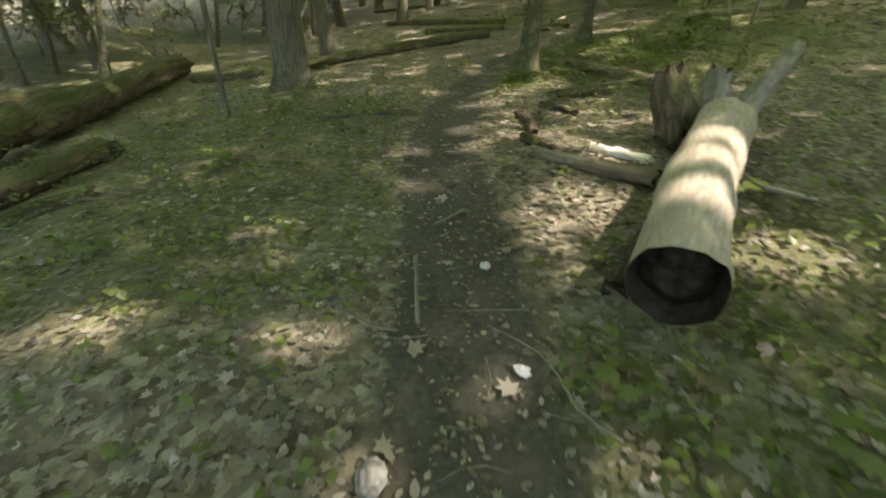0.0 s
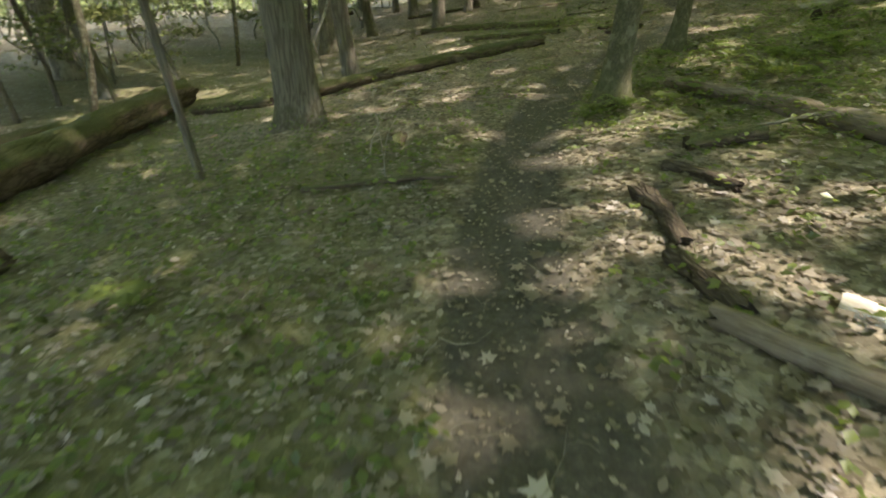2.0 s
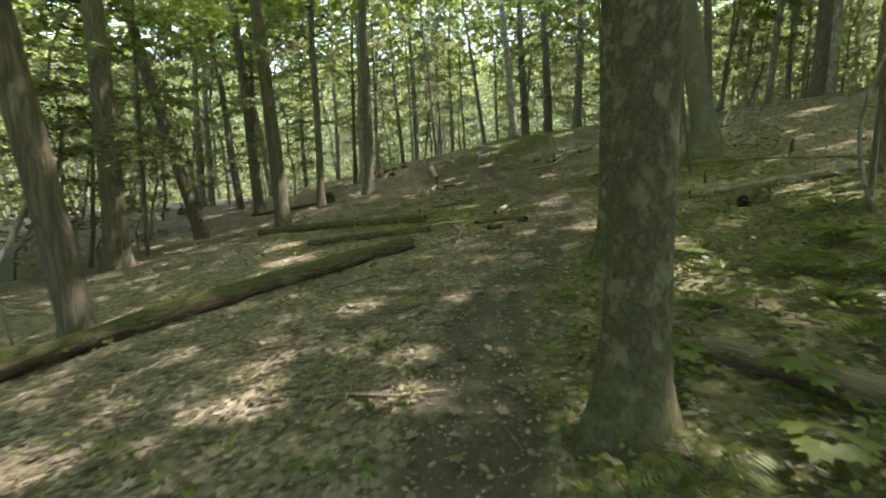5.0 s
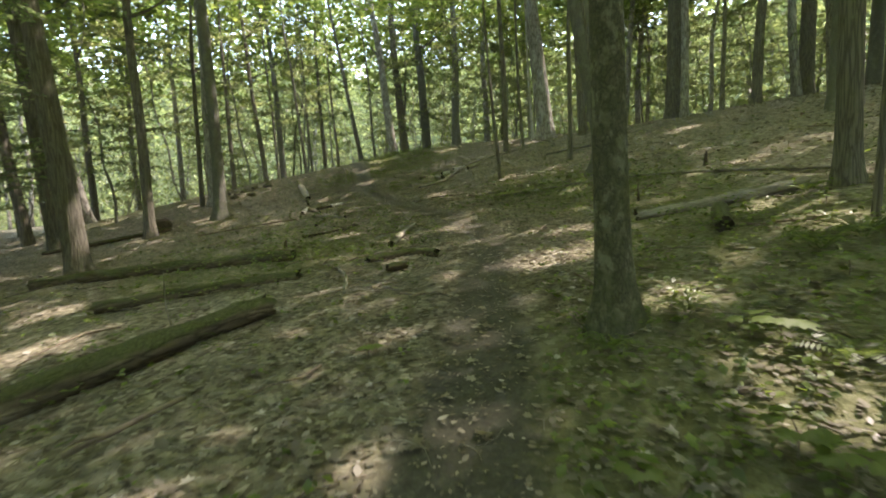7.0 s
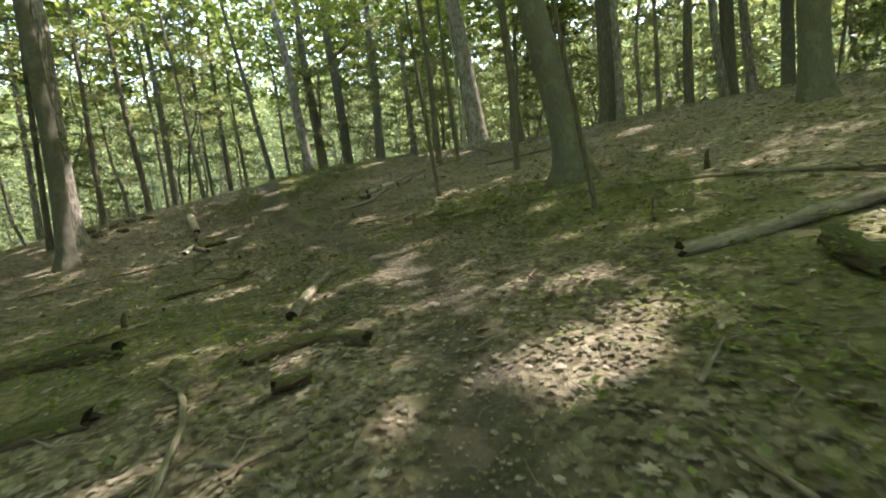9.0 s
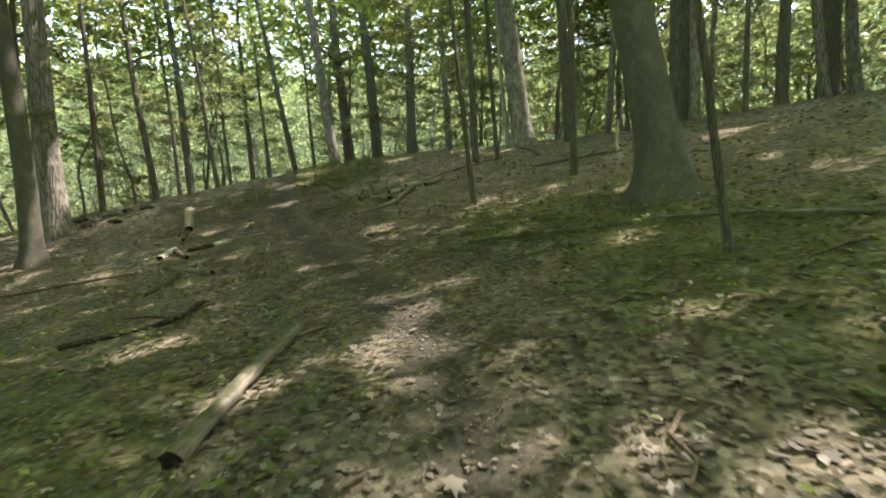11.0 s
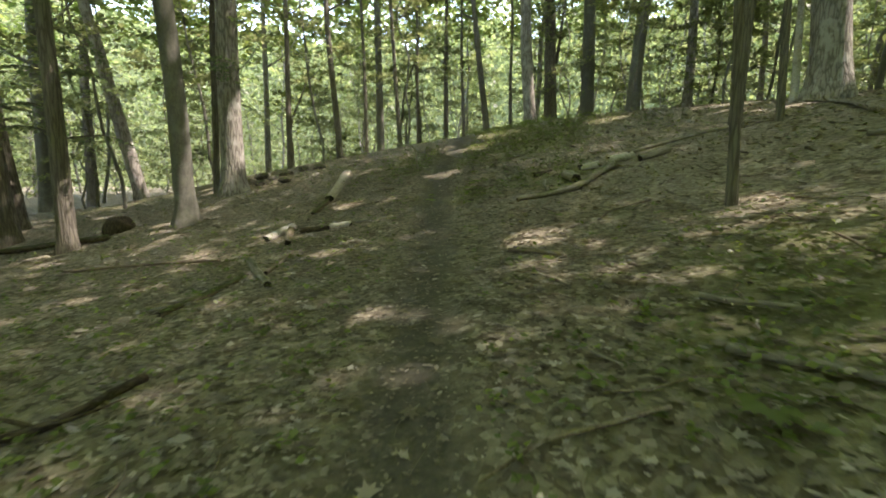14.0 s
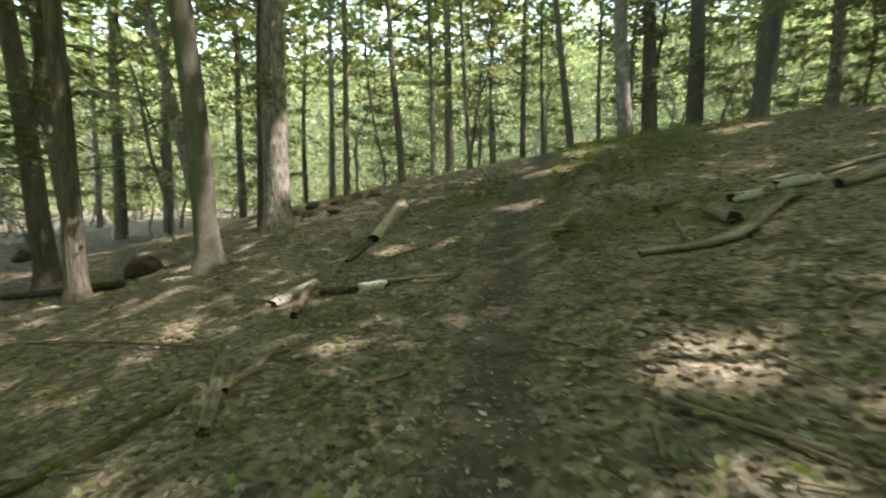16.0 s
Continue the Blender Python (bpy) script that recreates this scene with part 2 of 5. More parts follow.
def fast_mesh(name, verts, loops, sizes, mat, smooth=False):
    """A mesh from flat arrays; sizes: corners of each face."""
    me = bpy.data.meshes.new(name)
    verts, loops, sizes = np.asarray(verts, np.float32), np.asarray(loops, np.int32), np.asarray(sizes, np.int32)
    me.vertices.add(len(verts)), me.loops.add(len(loops)), me.polygons.add(len(sizes))
    me.vertices.foreach_set("co", verts.ravel())
    me.loops.foreach_set("vertex_index", loops)
    me.polygons.foreach_set("loop_start", np.r_[0, np.cumsum(sizes)[:-1]].astype(np.int32))
    if smooth:
        me.polygons.foreach_set("use_smooth", np.ones(len(sizes), bool))
    me.update(calc_edges=True)
    me.materials.append(mat)
    return me


def part(name, me, parent, label=""):
    ob = new(name, me)
    ob.parent = parent
    if label:
        tagged(ob, label)
    return ob


def spine(points, n):
    """n points evenly along a Catmull-Rom curve."""
    P = [Vector(p) for p in points]
    P = [P[0] * 2 - P[1]] + P + [P[-1] * 2 - P[-2]]
    out = []
    segs = len(P) - 3
    for k in range(n):
        u = k / (n - 1) * segs
        i = min(int(u), segs - 1)
        f = u - i
        a, b, c, d = P[i:i + 4]
        out.append(0.5 * (2 * b + (c - a) * f + (2 * a - 5 * b + 4 * c - d) * f * f + (3 * b - a - 3 * c + d) * f ** 3))
    return out


def tube_data(points, radii, segs, rough=0.08, seed=0, cap=True):
    """Verts and faces of an uneven tube; rough: unevenness as a part of the radius."""
    verts, faces = [], []
    n = len(points)
    side = Vector((0.3, 0.8, 0.1))
    for i, p in enumerate(points):
        t = (points[min(i + 1, n - 1)] - points[max(i - 1, 0)]).normalized()
        side = (side - t * side.dot(t)).normalized()
        up = t.cross(side)
        for k in range(segs):
            a = 2 * math.pi * k / segs
            w = Vector((math.cos(a) * 1.3 + seed * 7.1, math.sin(a) * 1.3, i * 0.35 + seed))
            r = radii[i] * (1 + rough * noise.noise(w) * 1.6 + rough * 0.7 * noise.noise(w * 3.1) + rough * 0.4 * noise.noise(w * 7.3))
            verts.append(p + side * (math.cos(a) * r) + up * (math.sin(a) * r))
    for i in range(n - 1):
        for k in range(segs):
            a, b = i * segs + k, i * segs + (k + 1) % segs
            faces.append((a, b, b + segs, a + segs))
    if cap:
        faces.append(tuple(reversed(range(segs))))
        faces.append(tuple(range((n - 1) * segs, n * segs)))
    return verts, faces


# ---- the ground ----
def axis_steps(lo, hi, step, far_lo, far_hi):
    mid = list(np.arange(lo, hi + 1e-6, step))
    left, right, s = [], [], step
    v = lo
    while v > far_lo:
        s *= 1.13
        v -= s
        left.append(v)
    s, v = step, hi
    while v < far_hi:
        s *= 1.13
        v += s
        right.append(v)
    return np.array(left[::-1] + mid + right)


def build_ground():
    xs = axis_steps(-7, 13, 0.14, -450, 450)
    ys = axis_steps(-1, 34, 0.14, -450, 450)
    X, Y = np.meshgrid(xs, ys)
    Z = floor_z(X, Y)
    verts = np.stack([X.ravel(), Y.ravel(), Z.ravel()], 1)
    nx, ny = len(xs), len(ys)
    i = (np.arange(ny - 1)[:, None] * nx + np.arange(nx - 1)[None]).ravel()
    quads = np.stack([i, i + 1, i + nx + 1, i + nx], 1)
    m, n, l, b = material("forest_floor", 0.95, 0.1)
    v = coords(n, l)
    vo = n.new("ShaderNodeTexVoronoi")
    vo.inputs["Scale"].default_value = 19
    l.new(v, vo.inputs["Vector"])
    sepc = n.new("ShaderNodeSeparateColor")
    l.new(vo.outputs["Color"], sepc.inputs[0])
    litter = ramp(n, l, sepc.outputs[0], [(0.0, (0.1, 0.087, 0.062)), (0.5, (0.195, 0.173, 0.125)), (0.85, (0.265, 0.238, 0.177)), (1.0, (0.345, 0.312, 0.243))])
    fine = noise_tex(n, l, v, 60, 5, 0.7)
    litter = mix(n, l, 0.6, litter, ramp(n, l, fine, [(0.3, (0.6, 0.6, 0.6)), (0.7, (1, 1, 1))]), "MULTIPLY")
    litter = mix(n, l, 0.8, litter, ramp(n, l, noise_tex(n, l, v, 1.3, 6, 0.7), [(0.35, (0.62, 0.62, 0.56)), (0.6, (1, 1, 1))]), "MULTIPLY")
    green = n.new("ShaderNodeAttribute")
    green.attribute_name = "green"
    gfac = maths(n, l, "MULTIPLY", maths(n, l, "ADD", maths(n, l, "ADD", green.outputs["Fac"], noise_tex(n, l, v, 6, 6, 0.7)), -0.75), 3.0, True)
    moss = ramp(n, l, fine, [(0.3, (0.055, 0.07, 0.022)), (0.7, (0.12, 0.135, 0.045))])
    c = mix(n, l, maths(n, l, "MULTIPLY", gfac, 0.5), litter, moss)
    soil = ramp(n, l, noise_tex(n, l, v, 25, 7, 0.75), [(0.25, (0.036, 0.034, 0.027)), (0.55, (0.064, 0.06, 0.047)), (0.75, (0.11, 0.103, 0.083))])
    trod = n.new("ShaderNodeAttribute")
    trod.attribute_name = "trodden"
    tf = maths(n, l, "MULTIPLY", maths(n, l, "ADD", maths(n, l, "ADD", trod.outputs["Fac"], maths(n, l, "MULTIPLY", noise_tex(n, l, v, 9, 5, 0.7), 0.8)), -0.75), 2.5, True)
    c = mix(n, l, maths(n, l, "MULTIPLY", tf, 0.95), c, soil)
    l.new(c, b.inputs["Base Color"])
    bump(n, l, b, maths(n, l, "ADD", fine, maths(n, l, "MULTIPLY", vo.outputs["Distance"], 0.8)), 0.7, 0.02)
    me = fast_mesh("ground", verts, quads.ravel(), np.full(len(quads), 4), m, True)
    d = path_distance(verts[:, 0], verts[:, 1])
    a = me.attributes.new("trodden", "FLOAT", "POINT")
    a.data.foreach_set("value", (np.exp(-(d / np.interp(verts[:, 1], [10, 16], [0.44, 0.58])) ** np.interp(verts[:, 1], [10, 14], [4, 2])) * np.interp(verts[:, 1], [8, 11.5, 15], [1.1, 1.0, 0.74])).astype(np.float32))
    a = me.attributes.new("green", "FLOAT", "POINT")
    a.data.foreach_set("value", greenness(verts[:, 0], verts[:, 1]).astype(np.float32))
    tagged(new("ground", me), "forest floor of brown leaf litter with a trodden soil path", "ground", kind="structure")


GREEN_SPOTS = ((2.2, 9.2, 1.6), (3.6, 11.0, 1.3), (4.5, 9.5, 1.8), (1.6, 1.0, 1.0), (-2.6, 3.4, 0.9), (-7.5, 8, 2.4), (-1.6, 4.0, 0.6),
               (5.2, 8.6, 1.5), (8.0, 14.0, 0.7), (8.8, 17.3, 0.6), (7.7, 26.3, 0.6), (8.2, 19.5, 0.6),
               (6.5, 10.5, 1.6), (-3.0, 36, 3.0), (11.5, 33.0, 2.0), (-9, 22, 3), (12.5, 36, 3), (2.4, 2.0, 0.8),
               (6.2, 12.6, 1.4), (-9, 14, 3), (-6.5, 11.5, 2), (-12, 18, 3), (9.6, 20.6, 0.9), (7.2, 30.6, 1.3), (10, 30.5, 1.6), (-3.2, 6.2, 0.8), (3.0, 7.2, 1.0),
               (9.0, 16.5, 1.5), (8.2, 15.4, 1.1), (10.0, 19.0, 1.4), (-2.5, 5.0, 1.5), (-1.4, 3.0, 1.0), (-3.0, 7.2, 1.3), (-0.9, 7.3, 0.8), (-4.5, 3.5, 1.5), (2.6, 17.5, 1.2), (1.0, 18.5, 1.4), (9.5, 26.5, 1.0))


def greenness(x, y):
    g = 0
    for a, b, r in GREEN_SPOTS:
        g = g + np.exp(-((x - a) ** 2 + (y - b) ** 2) / r ** 2)
    g = g + 0.22 * np.clip(waves(np.asarray(x) * 0.55, np.asarray(y) * 0.55, 51) + 0.45, 0, 1.2)
    return np.clip(g, 0, 1)


build_ground()

# ---- leaves ----
# ground spots to be sunlit, leaves towards the sun left out: x, y, radius
GAPS = [Vector(p) for p in (
    (0.76, 6.7, 0.26), (0.46, 5.5, 0.2), (-0.27, 4.73, 0.13), (1.0, 2.95, 0.3), (1.25, 3.25, 0.3), (0.85, 2.6, 0.18), (-1.34, 3.03, 0.14), (-2.7, 4.6, 0.2), (-4.35, 7.55, 0.22),
    (-0.65, 10.3, 0.24), (0.6, 9.7, 0.2), (-1.9, 1.9, 0.22), (-0.68, 1.75, 0.1), (1.93, 5.24, 0.25), (0.4, 4.75, 0.2), (1.06, 3.35, 0.22), (1.8, 5.8, 0.25), (1.28, 7.1, 0.2), (1.5, 4.6, 0.25), (1.7, 4.1, 0.25), (0.85, 5.55, 0.22), (1.2, 5.0, 0.22), (0.75, 5.05, 0.18), (0.95, 6.1, 0.2), (2.2, 6.2, 0.3), (2.5, 5.4, 0.3),
    (1.9, 3.0, 0.25), (2.2, 2.3, 0.3), (1.1, 2.15, 0.2), (1.5, 2.7, 0.22), (-0.55, 10.9, 0.2), (0.7, 10.4, 0.16), (-1.8, 10.0, 0.2), (3.64, 10.84, 0.25), (1.7, 7.5, 0.3), (0.9, 7.5, 0.22), (-0.1, 7.8, 0.15), (7.7, 12.5, 0.45), (7.0, 11.8, 0.35),
    (-1.2, 17.8, 0.3), (-11.5, 23.6, 0.9), (-7.0, 25.3, 0.5), (-9.2, 24.5, 0.6), (-5.5, 20.4, 0.3), (-5.1, 22.5, 0.4), (3.42, 14.3, 0.16), (4.2, 14.3, 0.22), (4.65, 13.85, 0.4), (5.0, 13.7, 0.25), (5.4, 17.15, 0.26), (5.8, 17.05, 0.18), (4.25, 17.6, 0.22), (-0.9, 15.8, 0.4), (3.45, 10.55, 0.3), (1.4, 11.6, 0.15), (0.3, 12.05, 0.25),
    (4.36, 11.8, 0.3), (7.26, 15.9, 0.14), (8.05, 22.85, 0.34), (6.1, 14.55, 0.2), (5.55, 13.8, 0.2), (6.03, 18.0, 0.22), (5.55, 17.4, 0.36), (5.2, 16.9, 0.25), (8.84, 19.3, 0.2), (8.68, 17.3, 0.2), (7.6, 16.24, 0.12), (3.8, 19.5, 0.25),
    (7.6, 28.9, 0.35), (6.0, 18.7, 0.12), (5.76, 20.36, 0.11), (5.26, 24.0, 0.22), (3.08, 24.8, 0.15), (8.65, 31.45, 0.5), (6.0, 21.4, 0.1), (6.2, 20.3, 0.08), (5.27, 27.5, 0.22), (0.91, 28.8, 0.3), (10.7, 22.26, 0.2),
    (8.4, 22.3, 0.12), (2.83, 25.3, 0.2), (13.5, 32, 0.6), (10.3, 33.2, 0.7), (17.0, 31.0, 0.8), (16.5, 19.5, 0.5), (-3.0, 36.0, 0.8), (-6.5, 32.0, 0.6), (1.2, 28.3, 0.4),
    (0.9, 31.82, 0.6), (-4.86, 37.92, 0.8), (17.3, 28.6, 0.8), (16.0, 29.0, 0.7), (-2.4, 23.03, 0.4), (-1.08, 27.95, 0.4), (12.06, 37.93, 0.5), (20.97, 40.0, 0.7), (5.09, 40.52, 0.5), (20.77, 23.07, 0.5), (29.07, 20.27, 0.6), (-3.0, 34.8, 1.6), (0.0, 37.3, 1.6), (-6.0, 33.2, 1.4), (4.0, 38.8, 1.5), (-9.2, 12.0, 0.8), (-10.5, 15.0, 1.0), (-12.0, 11.0, 0.9), (-7.6, 14.2, 0.6), (-8.4, 9.6, 0.6)
)]


def in_gap(P):
    """Which of the points lie in a gap cut towards the sun to light a chosen spot."""
    s = np.array(TO_SUN)
    hit = np.zeros(len(P), bool)
    for g in GAPS:
        q = P - np.array((g.x, g.y, float(ground_z(g.x, g.y))))
        along = q @ s
        away = np.linalg.norm(q - along[:, None] * s, axis=1)
        hit |= (away < g.z + 0.04) & (along > 0.8)
    return hit


def leaf_arrays(centres, size, rs, flat=0.6, fold=0.25):
    """Folded pointed leaves, two triangles each, at the centres."""
    n = len(centres)
    a = rs.uniform(0, 2 * np.pi, n)
    tilt = rs.normal(0, 1 - flat, n)
    d = np.stack([np.cos(a) * np.cos(tilt), np.sin(a) * np.cos(tilt), np.sin(tilt) - 0.15], 1)
    d /= np.linalg.norm(d, axis=1)[:, None]
    up = np.stack([rs.normal(0, 1 - flat, n), rs.normal(0, 1 - flat, n), np.ones(n)], 1)
    side = np.cross(d, up)
    side /= np.linalg.norm(side, axis=1)[:, None]
    nrm = np.cross(side, d)
    s = (size * rs.uniform(0.6, 1.3, n))[:, None]
    base, tip = centres - d * s * 0.5, centres + d * s * 0.5
    mid = centres - d * s * 0.08
    w = s * 0.34
    left, right = mid + side * w + nrm * w * fold, mid - side * w + nrm * w * fold
    verts = np.stack([base, left, tip, right], 1).reshape(-1, 3)
    i = np.arange(n) * 4
    loops = np.stack([i, i + 2, i + 1, i, i + 3, i + 2], 1).ravel()
    return verts, loops, np.full(2 * n, 3)


def sprigs(centres, per, spread, rs):
    k = len(centres)
    off = rs.normal(0, 1, (k, per, 3)) * np.array([1, 1, 0.3]) * spread
    return (centres[:, None] + off).reshape(-1, 3)


# ---- trees ----
TREES = []


def tree(x, y, r, lean=(0, 0), bark=None, height=17.0, label="", flare=0.9, limbs=4, fork=None, sink=0.4):
    """A broadleaf tree: trunk with flared roots and limbs; its crown is hung on it later."""
    bark = bark or BARK_DARK
    seed = len(TREES) + 1
    rs = random.Random(seed)
    z0 = gz(x, y)
    top = tagged(new("tree"), label or "tall forest tree with grey-brown furrowed bark", "tree", group="forest trees")
    top.matrix_world = pose(x, y, z0)
    segs = 20 if r > 0.12 else (12 if r > 0.06 else 8)
    hs = [-sink, -0.05, 0.08, 0.2, 0.35, 0.6, 1.0, 1.6] + [2.4 + (height - 2.4) * (k / 11) for k in range(12)]
    bend = Vector((rs.uniform(-1, 1), rs.uniform(-1, 1), 0)) * 0.006
    verts, faces = [], []
    lobes, ph = rs.choice((4, 5, 6)), rs.uniform(0, 6)
    axis = []
    for i, h in enumerate(hs):
        hh = max(h, 0)
        wav = Vector((noise.noise((seed * 3.3, h * 0.22, 0)), noise.noise((seed * 5.7, h * 0.22, 4)), 0)) * min(0.02 * hh, 0.28)
        c = Vector((lean[0] * hh, lean[1] * hh, h)) + bend * hh * hh * 0.4 + wav
        axis.append(c)
        taper = 1 - 0.75 * (hh / height) ** 1.15
        for k in range(segs):
            a = 2 * math.pi * k / segs
            root = flare * math.exp(-hh / (0.14 + r * 0.7)) * (0.45 + 0.55 * max(0, math.cos(lobes * a + ph + math.sin(a * 2) * 0.7)))
            w = Vector((math.cos(a) * 1.5, math.sin(a) * 1.5, h * 0.5 + seed * 9))
            rr = r * taper * (1 + root + 0.09 * noise.noise(w) + 0.05 * noise.noise(w * 2.7))
            verts.append(c + Vector((math.cos(a) * rr, math.sin(a) * rr, 0)))
    for i in range(len(hs) - 1):
        for k in range(segs):
            a, b = i * segs + k, i * segs + (k + 1) % segs
            faces.append((a, b, b + segs, a + segs))
    faces.append(tuple(range((len(hs) - 1) * segs, len(hs) * segs)))
    part("trunk", mesh_from("trunk", verts, faces, bark, True), top)
    for k in range(limbs):
        h = height * rs.uniform(0.4, 0.85)
        i = min(range(len(hs)), key=lambda q: abs(hs[q] - h))
        a = rs.uniform(0, 6.28)
        ln = rs.uniform(1.5, 3.5) * min(1, 0.4 + r * 3)
        b = axis[i]
        pts = spine([b, b + Vector((math.cos(a), math.sin(a), 0.5)) * ln * 0.4, b + Vector((math.cos(a), math.sin(a), 0.8)) * ln], 7)
        rr = r * (1 - 0.75 * hs[i] / height) * 0.5
        v, f = tube_data(pts, [rr * (1 - 0.8 * q / 6) for q in range(7)], 6, 0.1, seed + k)
        part("limb", mesh_from("limb", v, f, bark, True), top)
    if fork:
        h, a, ln, rr = fork
        i = min(range(len(hs)), key=lambda q: abs(hs[q] - h))
        b = axis[i]
        pts = spine([b - Vector((0, 0, 0.2)), b + Vector((math.cos(a) * 0.35, math.sin(a) * 0.35, 1.0)), b + Vector((math.cos(a) * 0.8, math.sin(a) * 0.8, ln))], 9)
        v, f = tube_data(pts, [rr * (1 - 0.4 * q / 8) for q in range(9)], 10, 0.08, seed)
        part("second_stem", mesh_from("stem", v, f, bark, True), top)
    TREES.append((top, x, y, z0, r, height, lean))
    return top


BEECH = "smooth-barked tree trunk mottled with pale grey lichen"
DARKT = "tall tree with dark furrowed bark and flared roots"
GREYT = "tall straight grey-barked forest tree"
SAPL = "thin dark sapling growing from the leaf litter"
PALET = "tall tree with pale sunlit bark"
tree(-3.08, 9.63, 0.33, (0.002, 0.001), BARK_DARK, 19, DARKT, 0.8)
tree(1.60, 8.75, 0.155, (0.006, -0.003), BARK_MOTTLED, 16, BEECH, 1.3)
tree(3.49, 11.8, 0.128, (0.0, 0.0), BARK_MOTTLED, 16, BEECH, 1.2)
tree(1.5, 28.4, 0.22, (0.03, -0.1), BARK_GREY, 19, "grey tree trunk with a sunlit foot on the bank", 0.9)
tree(1.6, 31.5, 0.33, (0.0, 0.0), BARK_PALE, 20, "thick old tree with pale shaggy bark", 0.6)
tree(0.95, 31.9, 0.1, (0.03, 0.01), BARK_DARK, 15, GREYT, 0.4)
tree(-4.18, 37.8, 0.27, (-0.141, -0.075), BARK_PALE, 17, "leaning tree with a pale sunlit foot", 0.5)
tree(-3.9, 30.5, 0.25, (-0.025, -0.024), BARK_DARK, 18, "dark forked tree trunk with bare low branches", 0.5, fork=(3.4, 1.2, 5, 0.15))
tree(-1.83, 22.95, 0.25, (-0.039, -0.004), BARK_DARK, 18, DARKT, 0.5)
tree(-0.75, 27.85, 0.17, (0.018, 0.002), BARK_DARK, 16, DARKT, 0.6)
tree(10.72, 17.85, 0.335, (-0.1, 0.145), BARK_GREY, 20, "huge grey oak trunk with wide flared roots", 1.25)
tree(8.55, 16.1, 0.045, (-0.12, 0.06), BARK_DARK, 9, SAPL, 0.3, limbs=2)
tree(10.3, 22.34, 0.062, (-0.045, 0.035), BARK_DARK, 10, SAPL, 0.3, limbs=2)
tree(14.08, 26.88, 0.13, (0.009, -0.007), BARK_DARK, 17, GREYT, 0.4)
tree(14.75, 26.4, 0.08, (-0.033, 0.028), BARK_DARK, 14, GREYT, 0.3)
tree(12.66, 21.29, 0.09, (0.01, -0.011), BARK_DARK, 11, SAPL, 0.3)
tree(18.04, 28.36, 0.45, (-0.059, 0.056), BARK_PALE, 20, "thick tree with a pale sunlit side on the slope", 0.7)
tree(22.59, 23.77, 0.46, (0.01, -0.017), BARK_DARK, 20, DARKT, 0.4)
tree(21.91, 22.87, 0.19, (0.002, -0.003), BARK_PALE, 17, PALET, 0.3)
tree(15.86, 14.72, 0.32, (0.001, -0.002), BARK_GREY, 19, GREYT, 0.6)
tree(28.05, 20.47, 0.35, (0.006, -0.019), BARK_DARK, 19, DARKT, 0.4)
tree(24.21, 20.83, 0.21, (0.0, -0.02), BARK_DARK, 17, GREYT, 0.4)
tree(30.21, 20.07, 0.25, (-0.013, 0.045), BARK_PALE, 18, PALET, 0.4)
tree(30.43, 18.62, 0.3, (0.011, -0.03), BARK_GREY, 18, GREYT, 0.4)
tree(22.06, 21.21, 0.1, (0.01, -0.021), BARK_DARK, 13, GREYT, 0.3)
tree(18.57, 26.2, 0.21, (-0.029, 0.038), BARK_DARK, 17, GREYT, 0.4)
tree(8.62, 12.18, 0.15, (-0.003, 0.008), BARK_DARK, 16, GREYT, 0.7)
tree(7.21, 11.46, 0.04, (0.007, -0.023), BARK_DARK, 8, SAPL, 0.3, limbs=2)
tree(12.87, 37.8, 0.28, (-0.089, 0.038), BARK_PALE, 18, GREYT, 0.4)
tree(14.52, 39.58, 0.32, (-0.046, 0.021), BARK_DARK, 17, GREYT, 0.4, fork=(2.5, 0.3, 5, 0.1))
tree(17.15, 41.1, 0.37, (-0.019, 0.01), BARK_GREY, 19, GREYT, 0.4)
tree(17.91, 37.9, 0.3, (0.034, -0.021), BARK_GREY, 17, GREYT, 0.4)
tree(22.11, 39.8, 0.25, (-0.004, 0.003), BARK_PALE, 18, PALET, 0.4)
tree(-3.11, 13.16, 0.19, (-0.071, -0.031), BARK_DARK, 16, DARKT, 0.5)
tree(-5.77, 20.17, 0.3, (0.029, 0.012), BARK_DARK, 16, DARKT, 0.5)
tree(-5.3, 25.86, 0.24, (-0.189, -0.051), BARK_DARK, 17, DARKT, 0.4)
tree(-3.37, 7.12, 0.048, (-0.023, -0.018), BARK_DARK, 9, SAPL, 0.3, limbs=2)
tree(-10.71, 14.78, 0.17, (-0.03, -0.027), BARK_GREY, 16, GREYT, 0.4)
tree(-13.69, 17.12, 0.38, (-0.02, -0.019), BARK_PALE, 20, PALET, 0.4)
tree(2.52, 35.09, 0.11, (0.015, 0.004), BARK_DARK, 14, GREYT, 0.3)
tree(4.29, 36.22, 0.13, (-0.062, -0.008), BARK_DARK, 14, GREYT, 0.3)
tree(5.94, 40.37, 0.19, (-0.027, -0.001), BARK_GREY, 17, GREYT, 0.3)
tree(5.29, 38.3, 0.09, (-0.006, 0.0), BARK_DARK, 13, GREYT, 0.3)
tree(6.8, 37.4, 0.1, (-0.065, 0.002), BARK_DARK, 13, GREYT, 0.3)
tree(11.53, 40.65, 0.17, (-0.12, 0.03), BARK_DARK, 16, GREYT, 0.3)
tree(9.86, 44.62, 0.17, (-0.022, 0.003), BARK_DARK, 16, GREYT, 0.3)
tree(-0.03, 42.04, 0.16, (0.022, 0.006), BARK_PALE, 16, PALET, 0.3)
tree(7.86, 40.47, 0.09, (-0.02, 0.001), BARK_DARK, 13, GREYT, 0.3)
